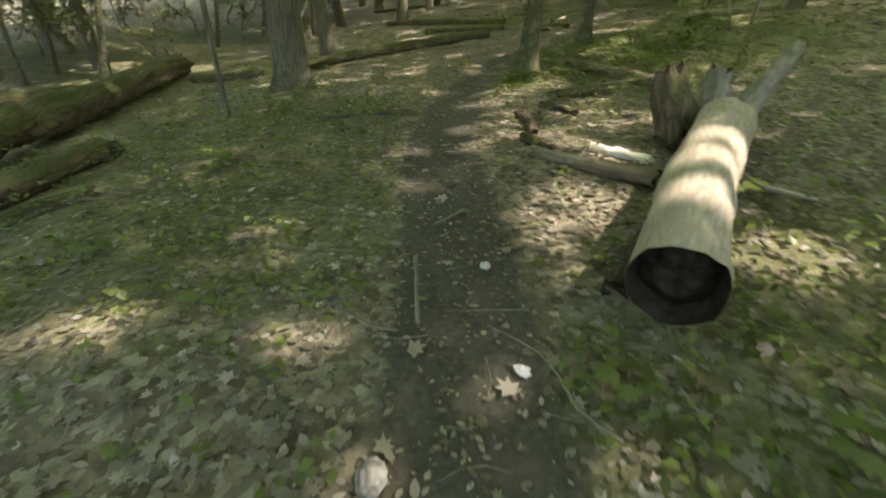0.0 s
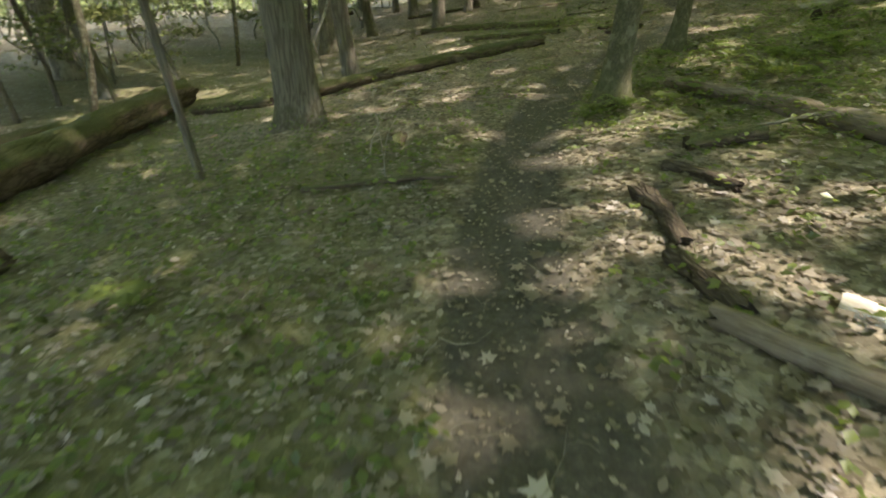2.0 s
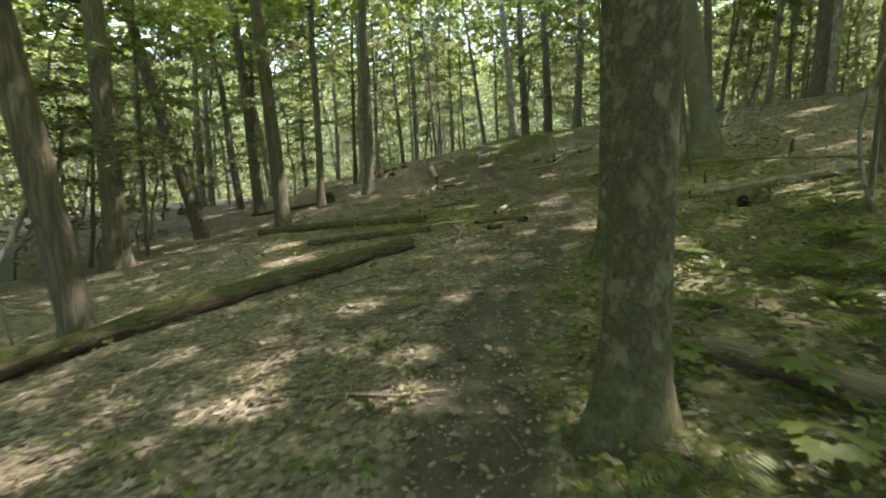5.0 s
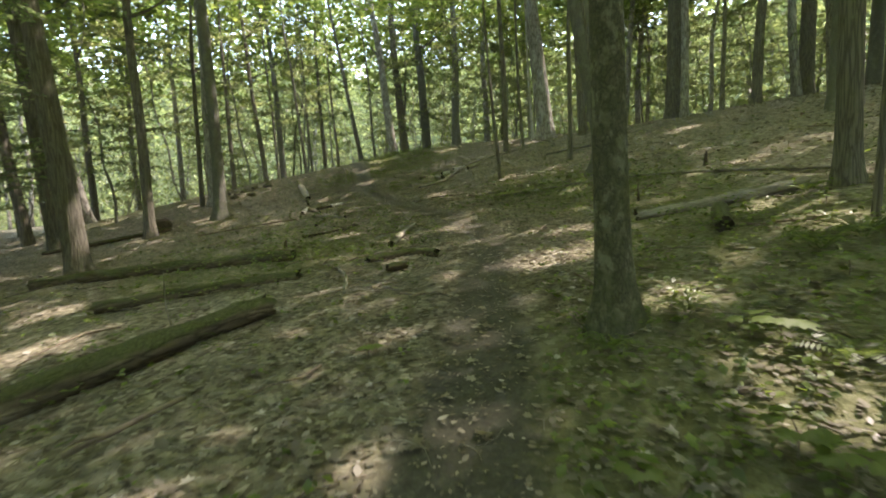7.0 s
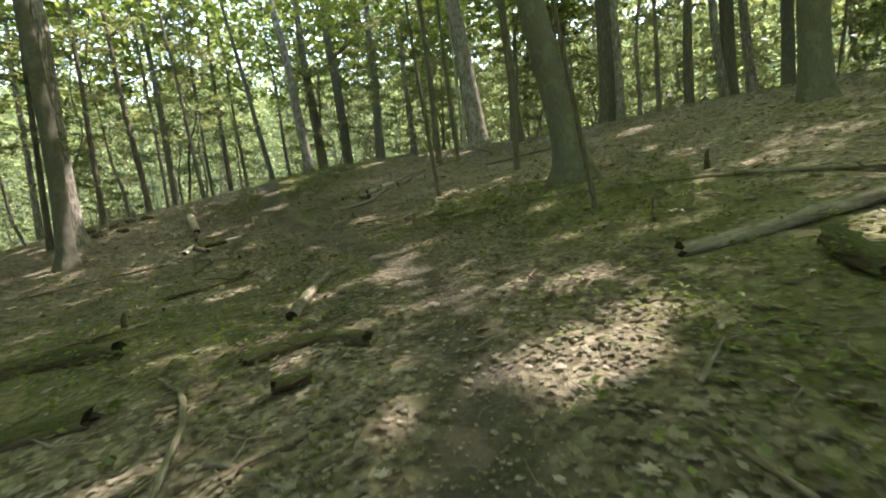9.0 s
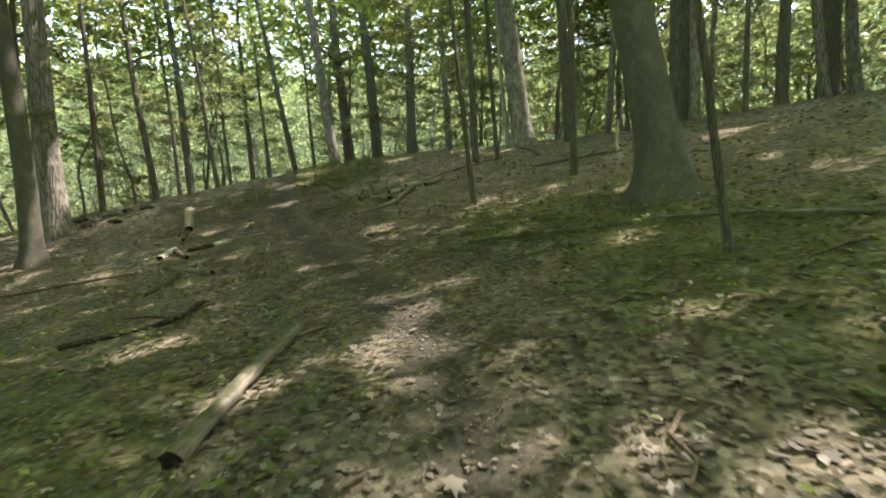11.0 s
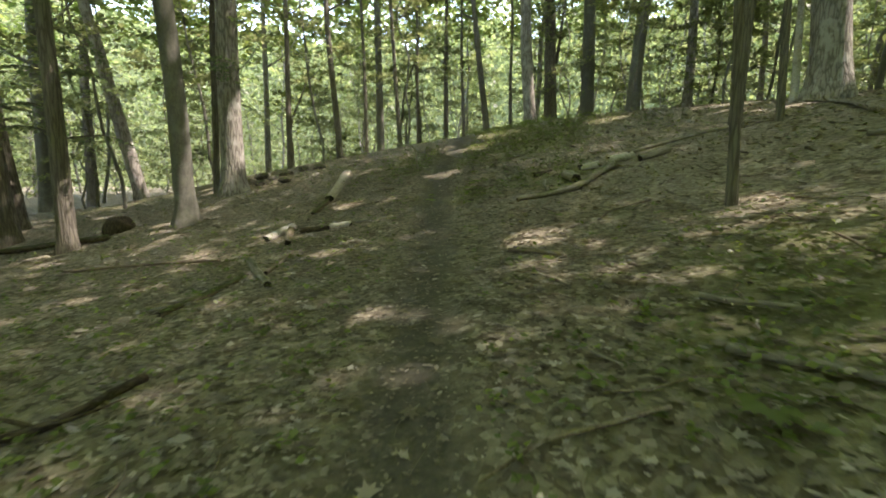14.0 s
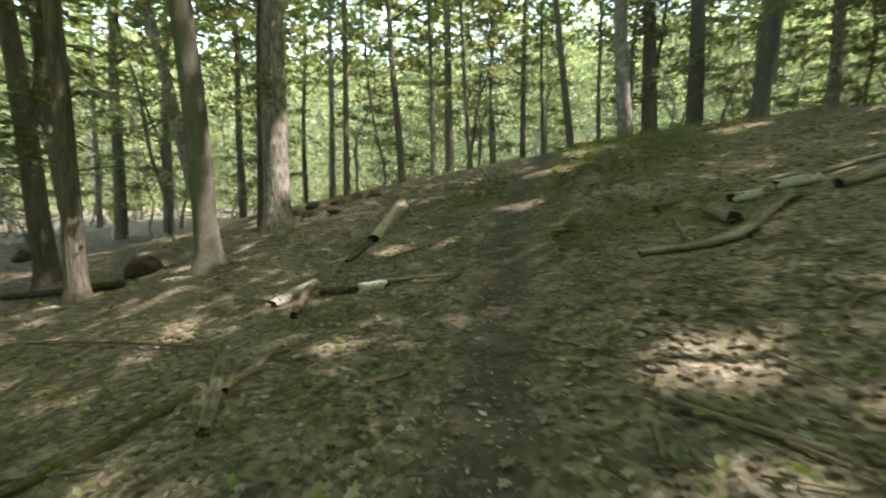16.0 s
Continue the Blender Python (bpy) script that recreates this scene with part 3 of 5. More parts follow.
tree(10.94, 44.66, 0.12, (-0.011, 0.002), BARK_DARK, 14, GREYT, 0.3)
tree(13.41, 42.83, 0.11, (-0.033, 0.01), BARK_DARK, 14, GREYT, 0.3)
tree(-4.52, 41.72, 0.19, (0.015, 0.008), BARK_DARK, 16, GREYT, 0.3)
tree(-9.09, 39.45, 0.26, (0.03, 0.02), BARK_GREY, 17, GREYT, 0.3)
tree(-9.55, 43.42, 0.26, (0.03, 0.02), BARK_DARK, 17, GREYT, 0.3)
tree(-14.92, 45.16, 0.17, (0.03, 0.02), BARK_GREY, 16, GREYT, 0.3)
tree(-2.81, 45.92, 0.16, (0.03, 0.01), BARK_DARK, 16, GREYT, 0.3)
tree(-5.94, 22.44, 0.07, (0.038, 0.014), BARK_DARK, 13, GREYT, 0.3)
tree(-5.27, 32.81, 0.2, (-0.053, -0.01), BARK_DARK, 16, GREYT, 0.4)
# added trunk: its pale colour stands for sun on the thick tree's side
tree(17.5, 28.85, 0.1, (-0.03, 0.03), BIRCH, 7, "pale trunk added beside a big tree for its sunlit side", 0.3, limbs=0)
# unseen trees added round and behind the start, to carry shading leaves
tree(6.5, -3.5, 0.25, (0, 0), BARK_GREY, 18, GREYT, 0.5)
tree(11.0, 4.5, 0.3, (0, 0), BARK_DARK, 18, DARKT, 0.5)
tree(16.0, 7.0, 0.28, (0, 0), BARK_GREY, 18, GREYT, 0.5)
tree(18.5, 0.5, 0.3, (0, 0), BARK_DARK, 18, DARKT, 0.5)
tree(-5.5, -5.0, 0.28, (0, 0), BARK_DARK, 18, DARKT, 0.5)
tree(-11.0, 3.0, 0.3, (0, 0), BARK_GREY, 18, GREYT, 0.5)
tree(1.0, -8.0, 0.25, (0, 0), BARK_DARK, 18, DARKT, 0.5)
# trees on the bank to the left of the start
tree(-11.2, 10.9, 0.16, (-0.03, -0.02), BARK_DARK, 16, DARKT, 0.5)
tree(-14.9, 13.3, 0.22, (0, 0), BARK_PALE, 17, PALET, 0.5)
tree(-15.6, 15.8, 0.25, (0.02, 0), BARK_GREY, 17, GREYT, 0.5)


def bough_tree(t, low, high, count, reach, seed):
    """Hangs drooping needle boughs on a trunk."""
    rn, rs = random.Random(seed), np.random.RandomState(seed)
    top, x, y, z0, r, height, lean = t
    for k in range(count):
        h = low + (high - low) * (k + rn.random()) / count
        a = rn.uniform(0, 6.28)
        ln = reach * rn.uniform(0.6, 1.1) * (1 - 0.4 * h / high)
        b = Vector((lean[0] * h, lean[1] * h, h))
        o = Vector((math.cos(a), math.sin(a), 0))
        pts = spine([b, b + o * ln * 0.5 + Vector((0, 0, 0.12)), b + o * ln - Vector((0, 0, 0.25 * ln))], 9)
        v, f = tube_data(pts, [0.022 * (1 - 0.85 * q / 8) for q in range(9)], 5, 0.1, seed + k)
        side = Vector((-o.y, o.x, 0))
        part("bough", mesh_from("bough", v, f, BARK_DARK, True), top)
        u = rs.uniform(0.2, 1, 130)
        s = rs.uniform(-1, 1, 130) * 0.32 * ln * 0.5
        P = np.array([tuple(pts[min(8, int(q * 8))].lerp(pts[min(8, int(q * 8) + 1)], q * 8 % 1) + side * w - Vector((0, 0, abs(w) * 0.35))) for q, w in zip(u, s)])
        v, lo, sz = leaf_arrays(P, 0.12, rs, flat=0.7)
        part("needles", fast_mesh("needles", v, lo, sz, NEEDLES), top, "flat dark green needle sprays")


v, f = tube_data(spine([(0, 0, 2.3), (-0.27, -0.11, 1.77), (-0.42, -0.18, 1.42), (-0.61, -0.26, 1.04), (-0.69, -0.3, 0.84), (-0.62, -0.27, 0.55), (-0.57, -0.25, 0.1)], 22), [0.04 - 0.0014 * q for q in range(22)], 7, 0.12, 3)
part("broken_branch", mesh_from("broken_branch", v, f, DEAD_GREY, True), TREES[33][0], "dead broken branch hanging to the ground")
for k, i in enumerate((7, 8, 9, 5, 34, 35)):
    bough_tree(TREES[i], 2.0, 12.0, 24, (2.6, 3.0, 2.4, 2.0, 2.6, 2.4)[k], 60 + k)


def hang_crowns():
    """Shares one high canopy of leaf sprigs out among the trees under it."""
    rs = np.random.RandomState(3)
    n = 74000
    x, y = rs.uniform(-20, 34, n), rs.uniform(-10, 50, n)
    gap = waves(x * 0.9, y * 0.9, 21) + 0.35 * waves(x * 2.3, y * 2.3, 22)
    keep = rs.uniform(0, 1, n) < np.clip(0.85 + 0.3 * gap, 0.35, 1) * np.where(x < -9, 0.35, 1)
    k = 2600                                     # extra unseen leaves, added to darken the start of the walk
    x, y = np.concatenate([x[keep], rs.uniform(-9, 14, k)]), np.concatenate([y[keep], rs.uniform(-10, 7, k)])
    h = 8.0 + np.where(y > 34, 14.0, 9.0) * rs.beta(1.3, 1.6, len(x))
    P = np.stack([x, y, ground_z(x, y) + h], 1)
    L = sprigs(P, 5, 0.24, rs)
    # drop most leaves that would shade the chosen sun spots
    L = L[~in_gap(L) | (rs.uniform(0, 1, len(L)) < 0.03)]
    big = [t for t in TREES if t[4] > 0.1]
    # each sprig goes to the tree whose bole is nearest at its height
    tx = np.array([t[1] + t[6][0] * 11 for t in big])
    ty = np.array([t[2] + t[6][1] * 11 for t in big])
    own = np.argmin((L[:, None, 0] - tx) ** 2 + (L[:, None, 1] - ty) ** 2, axis=1)
    for k, t in enumerate(big):
        mine = L[own == k]
        if len(mine) < 5:
            continue
        v, lo, sz = leaf_arrays(mine - np.array((t[1], t[2], t[3])), np.where((mine[:, 1] < 34) & (mine[:, 0] > -9) & (mine[:, 0] < 22), 0.33, 0.37), rs)
        # the roof out of view gets the more strongly transmitting leaves
        overhead = t[2] < 25 and -9 < t[1] < 22
        part("crown", fast_mesh("crown", v, lo, sz, LEAF_HIGH if overhead else LEAF_MID), t[0], "high crown of green summer leaves")


hang_crowns()


# ---- the forest beyond: a few kinds, repeated ----
def forest_kind(r, height, low, high, spread, leaves, bark, leafmat, seed, size=0.24, bow=0.0, limbs=8):
    """A tree whose leaves lie in flat layers along its limbs, with gaps between the layers."""
    rs, rn = np.random.RandomState(seed), random.Random(seed)
    top = tagged(new("forest_tree"), "slender forest tree with green leaves, standing among others", "tree", group="forest trees")
    n = 16
    sway = 0.5 if r > 0.1 else 0.8
    pts = [Vector((bow * (k / (n - 1)) ** 2 * 3 + sway * (noise.noise((seed * 1.37, k * 0.3, 0.2)) - noise.noise((seed * 1.37, 0, 0.2))),
                   sway * (noise.noise((seed * 1.37, k * 0.3, 7.3)) - noise.noise((seed * 1.37, 0, 7.3))), -0.6 + (height + 0.6) * k / (n - 1))) for k in range(n)]
    rad = [r * (1.35 if k == 0 else 1) * (1 - 0.8 * k / (n - 1)) for k in range(n)]
    v, f = tube_data(pts, rad, 10, 0.07, seed)
    part("trunk", mesh_from("trunk", v, f, bark, True), top)
    P, share = [], leaves // (2 * limbs)
    for k in range(2 * limbs):
        h = low + (high - low) * (k + rn.random()) / (2 * limbs)
        i = min(n - 1, max(0, round((h + 0.6) / (height + 0.6) * (n - 1))))
        a = 2.4 * k + rn.uniform(-0.5, 0.5)
        ln = spread * rn.uniform(0.5, 1.0) * (1 - 0.45 * (h - low) / (high - low))
        b = pts[i]
        out = Vector((math.cos(a), math.sin(a), 0))
        rise = rn.uniform(0.05, 0.4)
        lp = spine([b, b + out * ln * 0.5 + Vector((0, 0, rise * ln * 0.7)), b + out * ln + Vector((0, 0, rise * ln * 0.8))], 6)
        if k % 2 == 0:
            v, f = tube_data(lp, [max(0.007, rad[i] * 0.4) * (1 - 0.8 * q / 5) for q in range(6)], 5, 0.1, seed + k)
            part("limb", mesh_from("limb", v, f, bark, True), top)
        u = rs.beta(2.0, 1.2, share)
        w = rs.normal(0, 0.2, share) * ln
        line = np.array([tuple(q) for q in lp])
        c = np.stack([np.interp(u * 5, np.arange(6), line[:, q]) for q in range(3)], 1)
        c[:, 0] += -out.y * w + rs.normal(0, 0.08, share)
        c[:, 1] += out.x * w + rs.normal(0, 0.08, share)
        c[:, 2] += rs.normal(0, 0.07, share) - 0.18 * np.abs(w)
        P.append(c)
    v, lo, sz = leaf_arrays(np.concatenate(P), size, rs)
    part("crown", fast_mesh("crown", v, lo, sz, leafmat), top, "airy layered crown of small green leaves with gaps")
    return top


def plant_forest():
    kinds = [
        forest_kind(0.15, 23, 4.5, 23, 4.6, 2000, BARK_GREY, LEAF, 101, 0.25, bow=0.5),
        forest_kind(0.1, 16, 3.0, 16, 3.4, 1450, BARK_GREY, LEAF_LIGHT, 102, 0.23, bow=0.4),
        forest_kind(0.2, 26, 6.0, 26, 5.0, 2000, BARK_PALE, LEAF, 103, 0.26, bow=-0.2),
        forest_kind(0.05, 9, 1.2, 9, 2.6, 1450, BARK_PALE, LEAF_LIGHT, 104, 0.18, bow=0.4),
        forest_kind(0.04, 7, 0.8, 7, 2.3, 1450, BARK_GREY, LEAF_LIGHT, 105, 0.17, bow=-0.4),
        forest_kind(0.085, 12, 2.0, 12, 3.0, 1450, BARK_MOTTLED, LEAF_LIGHT, 106, 0.2, bow=0.25),
        forest_kind(0.028, 4.5, 0.3, 4.5, 1.8, 1000, BARK_DARK, LEAF_LIGHT, 107, 0.16, bow=0.3),
        forest_kind(0.024, 3.2, 0.1, 3.2, 1.6, 1000, BARK_DARK, LEAF, 108, 0.16, bow=-0.3),
        forest_kind(0.12, 22, 5.0, 22, 4.2, 1900, BARK_PALE, LEAF_LIGHT, 109, 0.24, bow=-0.7),
        forest_kind(0.065, 11, 2.5, 11, 2.8, 1700, BARK_DARK, LEAF, 110, 0.19, bow=0.8),
        forest_kind(0.06, 11, 3.0, 11, 3.4, 3000, BARK_GREY, LEAF_LIGHT, 111, 0.17, bow=0.3, limbs=11),
        forest_kind(0.034, 10, 4.0, 10, 1.8, 480, BARK_PALE, LEAF_LIGHT, 112, 0.2, bow=0.5, limbs=4),
    ]
    rn = random.Random(12)
    spots, placed = [], [(t[1], t[2]) for t in TREES]
    tries = 0
    while len(spots) < 165 and tries < 40000:
        tries += 1
        x, y = rn.uniform(-46, 58), rn.uniform(-22, 84)
        inner = -13 < x < 25 and -6 < y < 40
        if inner or (y < -6 and abs(x) > 20) or (y < 8 and x < -28) or (y < 4 and x > 32):
            continue
        if min(math.hypot(x - a, y - b) for a, b in placed) < (1.7 if 36 < y < 60 else 2.6):
            continue
        placed.append((x, y))
        spots.append((x, y))
    for k in range(135):
        x, y = (rn.uniform(24, 44), rn.uniform(4, 46)) if k % 3 else (rn.uniform(-32, -13), rn.uniform(8, 60))
        if min(math.hypot(x - a, y - b) for a, b in placed) > 1.3:
            placed.append((x, y))
            spots.append((x, y))
    for k in range(46):                          # young growth behind the nearer trunks
        x, y = (rn.uniform(-14, -6), rn.uniform(19, 41)) if k % 2 else (rn.uniform(-6, 26), rn.uniform(36, 43))
        if min(math.hypot(x - a, y - b) for a, b in placed) > 1.2 and abs(x - 9) > 2.0:
            placed.append((x, y))
            spots.append((x, y))
    for k in range(30):                          # and down the bank beside the start
        x, y = rn.uniform(-17, -8.5), rn.uniform(9, 20)
        if min(math.hypot(x - a, y - b) for a, b in placed) > 1.1:
            placed.append((x, y))
            spots.append((x, y))
    stems = []
    for k in range(75):                          # thin pale stems standing behind the brow
        x, y = (rn.uniform(-20, -8), rn.uniform(14, 44)) if k % 4 == 0 else (rn.uniform(-10, 27), rn.uniform(36.5, 56))
        if min(math.hypot(x - a, y - b) for a, b in placed) > 0.8 and not (6 < x < 13 and y < 44):
            placed.append((x, y))
            stems.append((x, y))
    maples = ((0.2, 34.5), (3.4, 37.0), (-2.4, 33.0), (-6.6, 29.5), (7.2, 38.5), (15.5, 33.5), (20.0, 34.5), (-8.2, 22.0))
    spots = list(maples) + stems + spots
    used = set()
    for i, (x, y) in enumerate(spots):
        far = math.hypot(x - 6, y - 18) > 46
        right = x > 24 and y < 46
        j = 10 if i < len(maples) else 11 if i < len(maples) + len(stems) else rn.choice((1, 2, 4, 3, 7, 0, 5, 6, 8, 9)) if right else rn.choice((0, 1, 2, 5, 8, 3, 9)) if far else rn.choice((3, 4, 5, 6, 9)) if i >= len(spots) - 66 else rn.choice((0, 1, 2, 3, 4, 5, 8, 4, 5, 6, 9, 6, 7))
        m = pose(x, y, gz(x, y), rn.uniform(-8, 8), rn.uniform(-8, 8), rn.uniform(0, 360))
        if j in used:
            copy_thing(kinds[j], m)
        else:
            used.add(j)
            kinds[j].matrix_world = m
    # woods in the distance
    rs = np.random.RandomState(31)
    n = 110000
    a, d = rs.uniform(math.radians(-35), math.radians(215), n), rs.uniform(52, 118, n)
    x, y = 6 + np.cos(a) * d, 16 + np.sin(a) * d
    h = 30 * rs.beta(1.05, 1.0, n) * np.clip(0.75 + 0.35 * waves(x * 0.25, y * 0.25, 33), 0.3, 1.1)
    P = np.stack([x, y, ground_z(x, y) + h], 1)
    keep = waves(x * 0.5 + h * 0.5, y * 0.5 - h * 0.4, 34) > -0.75
    far = P[keep]
    # thicker growth over the brow of the slope
    x, y = rs.uniform(35, 62, 26000), rs.uniform(-6, 52, 26000)
    h = 0.3 + 19 * rs.beta(1.0, 1.3, len(x))
    P = np.stack([x, y, ground_z(x, y) + h], 1)
    P = P[waves(x * 0.7 + h * 0.6, y * 0.7 - h * 0.5, 35) > -0.6]
    v, lo, sz = leaf_arrays(np.concatenate([far, P]), 0.62, rs, flat=0.3)
    # leaf roof added all round, to shade the forest and cover bright sky
    m = 105000
    x, y = rs.uniform(-60, 70, m), rs.uniform(-30, 105, m)
    out = ~((x > -20) & (x < 34) & (y > -10) & (y < 50)) & ((x > -9) | (rs.uniform(0, 1, m) < 0.5))
    x, y = x[out], y[out]
    P = np.stack([x, y, ground_z(x, y) + 9 + 21 * rs.beta(1.2, 1.3, len(x))], 1)
    v2, lo2, sz2 = leaf_arrays(P, 0.72, rs, flat=0.5)
    tagged(new("far_shade_canopy", fast_mesh("far_shade_canopy", v2, lo2, sz2, LEAF_FAR)), "leaf roof added over the surrounding forest to shade it", "woodland", kind="stuff")
    tagged(new("far_woods", fast_mesh("far_woods", v, lo, sz, LEAF_FAR)), "distant sunlit green woodland foliage", "woodland", kind="stuff")


plant_forest()


def far_backdrop():
    """A plain ring of distant treetops that closes the view."""
    k = 360
    verts, faces = [], []
    for i in range(k):
        a = 2 * math.pi * i / k
        x, y = 6 + 128 * math.cos(a), 16 + 128 * math.sin(a)
        z = float(ground_z(x, y))
        h = 37 + 6 * noise.noise((math.cos(a) * 9, math.sin(a) * 9, 1)) + 5 * noise.noise((math.cos(a) * 40, math.sin(a) * 40, 2))
        verts += [(x, y, z - 2), (x, y, z + h)]
        j = (i + 1) % k
        faces.append((2 * i, 2 * i + 1, 2 * j + 1, 2 * j))
    m, n, l, bs = material("hazy_distant_foliage", 0.9, 0.05)
    v = coords(n, l)
    # pale greyed greens: the haze of distance is painted into the foliage
    c = ramp(n, l, noise_tex(n, l, v, 0.9, 7, 0.75), [(0.3, (0.055, 0.068, 0.03)), (0.5, (0.11, 0.13, 0.058)), (0.7, (0.2, 0.22, 0.11))])
    l.new(c, bs.inputs["Base Color"])
    tagged(new("backdrop", mesh_from("backdrop", verts, faces, m)), "distant wall of green forest treetops", "woodland", kind="structure")


far_backdrop()


# ---- fallen wood ----
def along(pts):
    """A frame at the first point whose z runs along the wood."""
    d = (pts[-1] - pts[0]).normalized()
    return Matrix.Translation(pts[0]) @ d.to_track_quat("Z", "Y").to_matrix().to_4x4()


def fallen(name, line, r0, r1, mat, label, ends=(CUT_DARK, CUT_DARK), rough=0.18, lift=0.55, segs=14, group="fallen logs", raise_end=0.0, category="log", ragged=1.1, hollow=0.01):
    """A log lying along the line of ground points."""
    seed = len(bpy.data.objects) * 0.37
    n = max(6, min(40, int(sum(math.hypot(a[0] - b[0], a[1] - b[1]) for a, b in zip(line, line[1:])) / max(0.06, r0 * 0.8)) + 3))
    ctrl = []
    for k, (x, y) in enumerate(line):
        f = k / (len(line) - 1)
        ctrl.append(Vector((x, y, float(ground_z(x, y)) + (r0 + (r1 - r0) * f) * lift + raise_end * f)))
    pts = spine(ctrl, n)
    lay = along(pts)
    pts = [lay.inverted() @ p for p in pts]
    top = tagged(new(name), label, category, group=group)
    top.matrix_world = lay
    rad = [r0 + (r1 - r0) * k / (n - 1) for k in range(n)]
    v, f = tube_data(pts, rad, segs, rough, seed, cap=False)
    for which in (0, n - 1):                     # ragged ends
        t = (pts[1] - pts[0]).normalized() if which == 0 else (pts[-1] - pts[-2]).normalized()
        for k in range(which * segs, (which + 1) * segs):
            v[k] = v[k] + t * ragged * rad[which] * (noise.noise(v[k] * (1.6 / rad[which]) + Vector((seed, which, 0))) + 0.5 * noise.noise(v[k] * (4.0 / rad[which])))
    part("bark", mesh_from("bark", v, f, mat, True), top)
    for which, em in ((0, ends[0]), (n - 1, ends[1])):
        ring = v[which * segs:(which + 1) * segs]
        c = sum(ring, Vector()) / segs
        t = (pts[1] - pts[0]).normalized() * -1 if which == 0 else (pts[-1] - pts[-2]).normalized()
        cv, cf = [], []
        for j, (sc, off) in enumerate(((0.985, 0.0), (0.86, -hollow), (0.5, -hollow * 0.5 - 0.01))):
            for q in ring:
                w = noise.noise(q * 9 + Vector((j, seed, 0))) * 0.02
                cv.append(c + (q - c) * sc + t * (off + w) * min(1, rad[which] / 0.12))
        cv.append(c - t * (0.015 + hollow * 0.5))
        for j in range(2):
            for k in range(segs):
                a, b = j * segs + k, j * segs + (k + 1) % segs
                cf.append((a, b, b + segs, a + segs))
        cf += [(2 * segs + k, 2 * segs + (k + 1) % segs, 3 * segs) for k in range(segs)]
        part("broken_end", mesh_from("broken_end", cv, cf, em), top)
    return top


def stick(line, r0, r1, mat, label, twigs=0, lift=0.8, name="stick", raise_end=0.0):
    """A thin fallen branch, one mesh, with side twigs."""
    seed = len(bpy.data.objects) * 0.53
    rn = random.Random(seed)
    ctrl = [Vector((x, y, float(ground_z(x, y)) + 0.025 + r0 * lift + raise_end * k / (len(line) - 1))) for k, (x, y) in enumerate(line)]
    n = max(7, min(36, int(sum((a - b).length for a, b in zip(ctrl, ctrl[1:])) / 0.09)))
    pts = spine(ctrl, n)
    o = pts[0].copy()
    pts = [p - o + Vector((noise.noise((k * 0.7, seed, 0)), noise.noise((k * 0.7, seed, 5)), 0.3 * noise.noise((k * 0.7, seed, 9)))) * r0 * 0.9 for k, p in enumerate(pts)]
    v, f = tube_data(pts, [r0 + (r1 - r0) * k / (n - 1) for k in range(n)], 8, 0.12, seed)
    for _ in range(twigs):
        b = pts[rn.randrange(1, n - 1)]
        a = rn.uniform(0, 6.28)
        ln = rn.uniform(0.2, 0.5)
        tw = spine([b, b + Vector((math.cos(a), math.sin(a), 0.25)) * ln * 0.5, b + Vector((math.cos(a + 0.3), math.sin(a + 0.3), 0.2)) * ln], 5)
        tv, tf = tube_data(tw, [r1 * 0.5, r1 * 0.45, r1 * 0.35, r1 * 0.3, r1 * 0.15], 5, 0.1, seed)
        f += [tuple(i + len(v) for i in q) for q in tf]
        v += tv
    lay = along(pts)
    v = [lay.inverted() @ q for q in v]
    ob = tagged(new(name, mesh_from(name, v, f, mat, True)), label, "branch", group="fallen branches")
    ob.matrix_world = Matrix.Translation(o) @ lay
    return ob


MOSSY = "fallen mossy log rotting on the forest floor"
fallen("cut_log", [(1.03, 1.53), (1.75, 2.75), (2.67, 4.11)], 0.2, 0.24, WEATHERED, "thick pale barkless log with a dark hollow sawn end", rough=0.07, lift=2.0, segs=28, raise_end=-0.22, ragged=0.16, hollow=0.16, ends=(CUT_ROTTEN_SHADED, CUT_DARK))
fallen("fallen_log", [(1.0, 1.97), (1.5, 2.6)], 0.08, 0.09, ROTTEN, "short dark rotten log beside the pale log", lift=0.8)
fallen("dead_branch", [(0.95, 4.26), (1.3, 3.85), (1.81, 3.38)], 0.065, 0.075, DEAD_WOOD, "dead brown branch log lying on sunlit leaves", lift=0.95, segs=12)
fallen("split_wood", [(1.56, 4.33), (1.95, 3.86)], 0.06, 0.055, BLEACHED, "splintered pale piece of wood on the leaves", ends=(CUT_LIGHT, CUT_LIGHT), rough=0.35, segs=9)
fallen("stump_log", [(2.35, 4.35), (2.2, 4.5)], 0.2, 0.13, BARK_MOSSY, "dark mossy upright broken stump piece", raise_end=0.6, rough=0.4, segs=22, ragged=1.0)
fallen("broken_limb", [(2.62, 4.3), (2.68, 4.45)], 0.14, 0.1, DEAD_GREY, "grey splintered stump piece at the end of the pale log", raise_end=0.62, rough=0.4, segs=20, ragged=1.1)
fallen("broken_limb", [(2.65, 4.1), (3.5, 4.7)], 0.13, 0.07, DEAD_GREY, "grey broken limb rising from the end of the pale log", raise_end=0.75)
stick([(2.4, 3.3), (2.75, 2.9)], 0.03, 0.012, WEATHERED, "bleached twig sticking out beside the log", 1)
fallen("fallen_log", [(-5.3, 4.2), (-5.55, 5.34), (-5.8, 7.01), (-6.5, 9.67), (-7.2, 13.0)], 0.24, 0.27, BARK_MOSSY, MOSSY, lift=1.25, segs=24, rough=0.24)
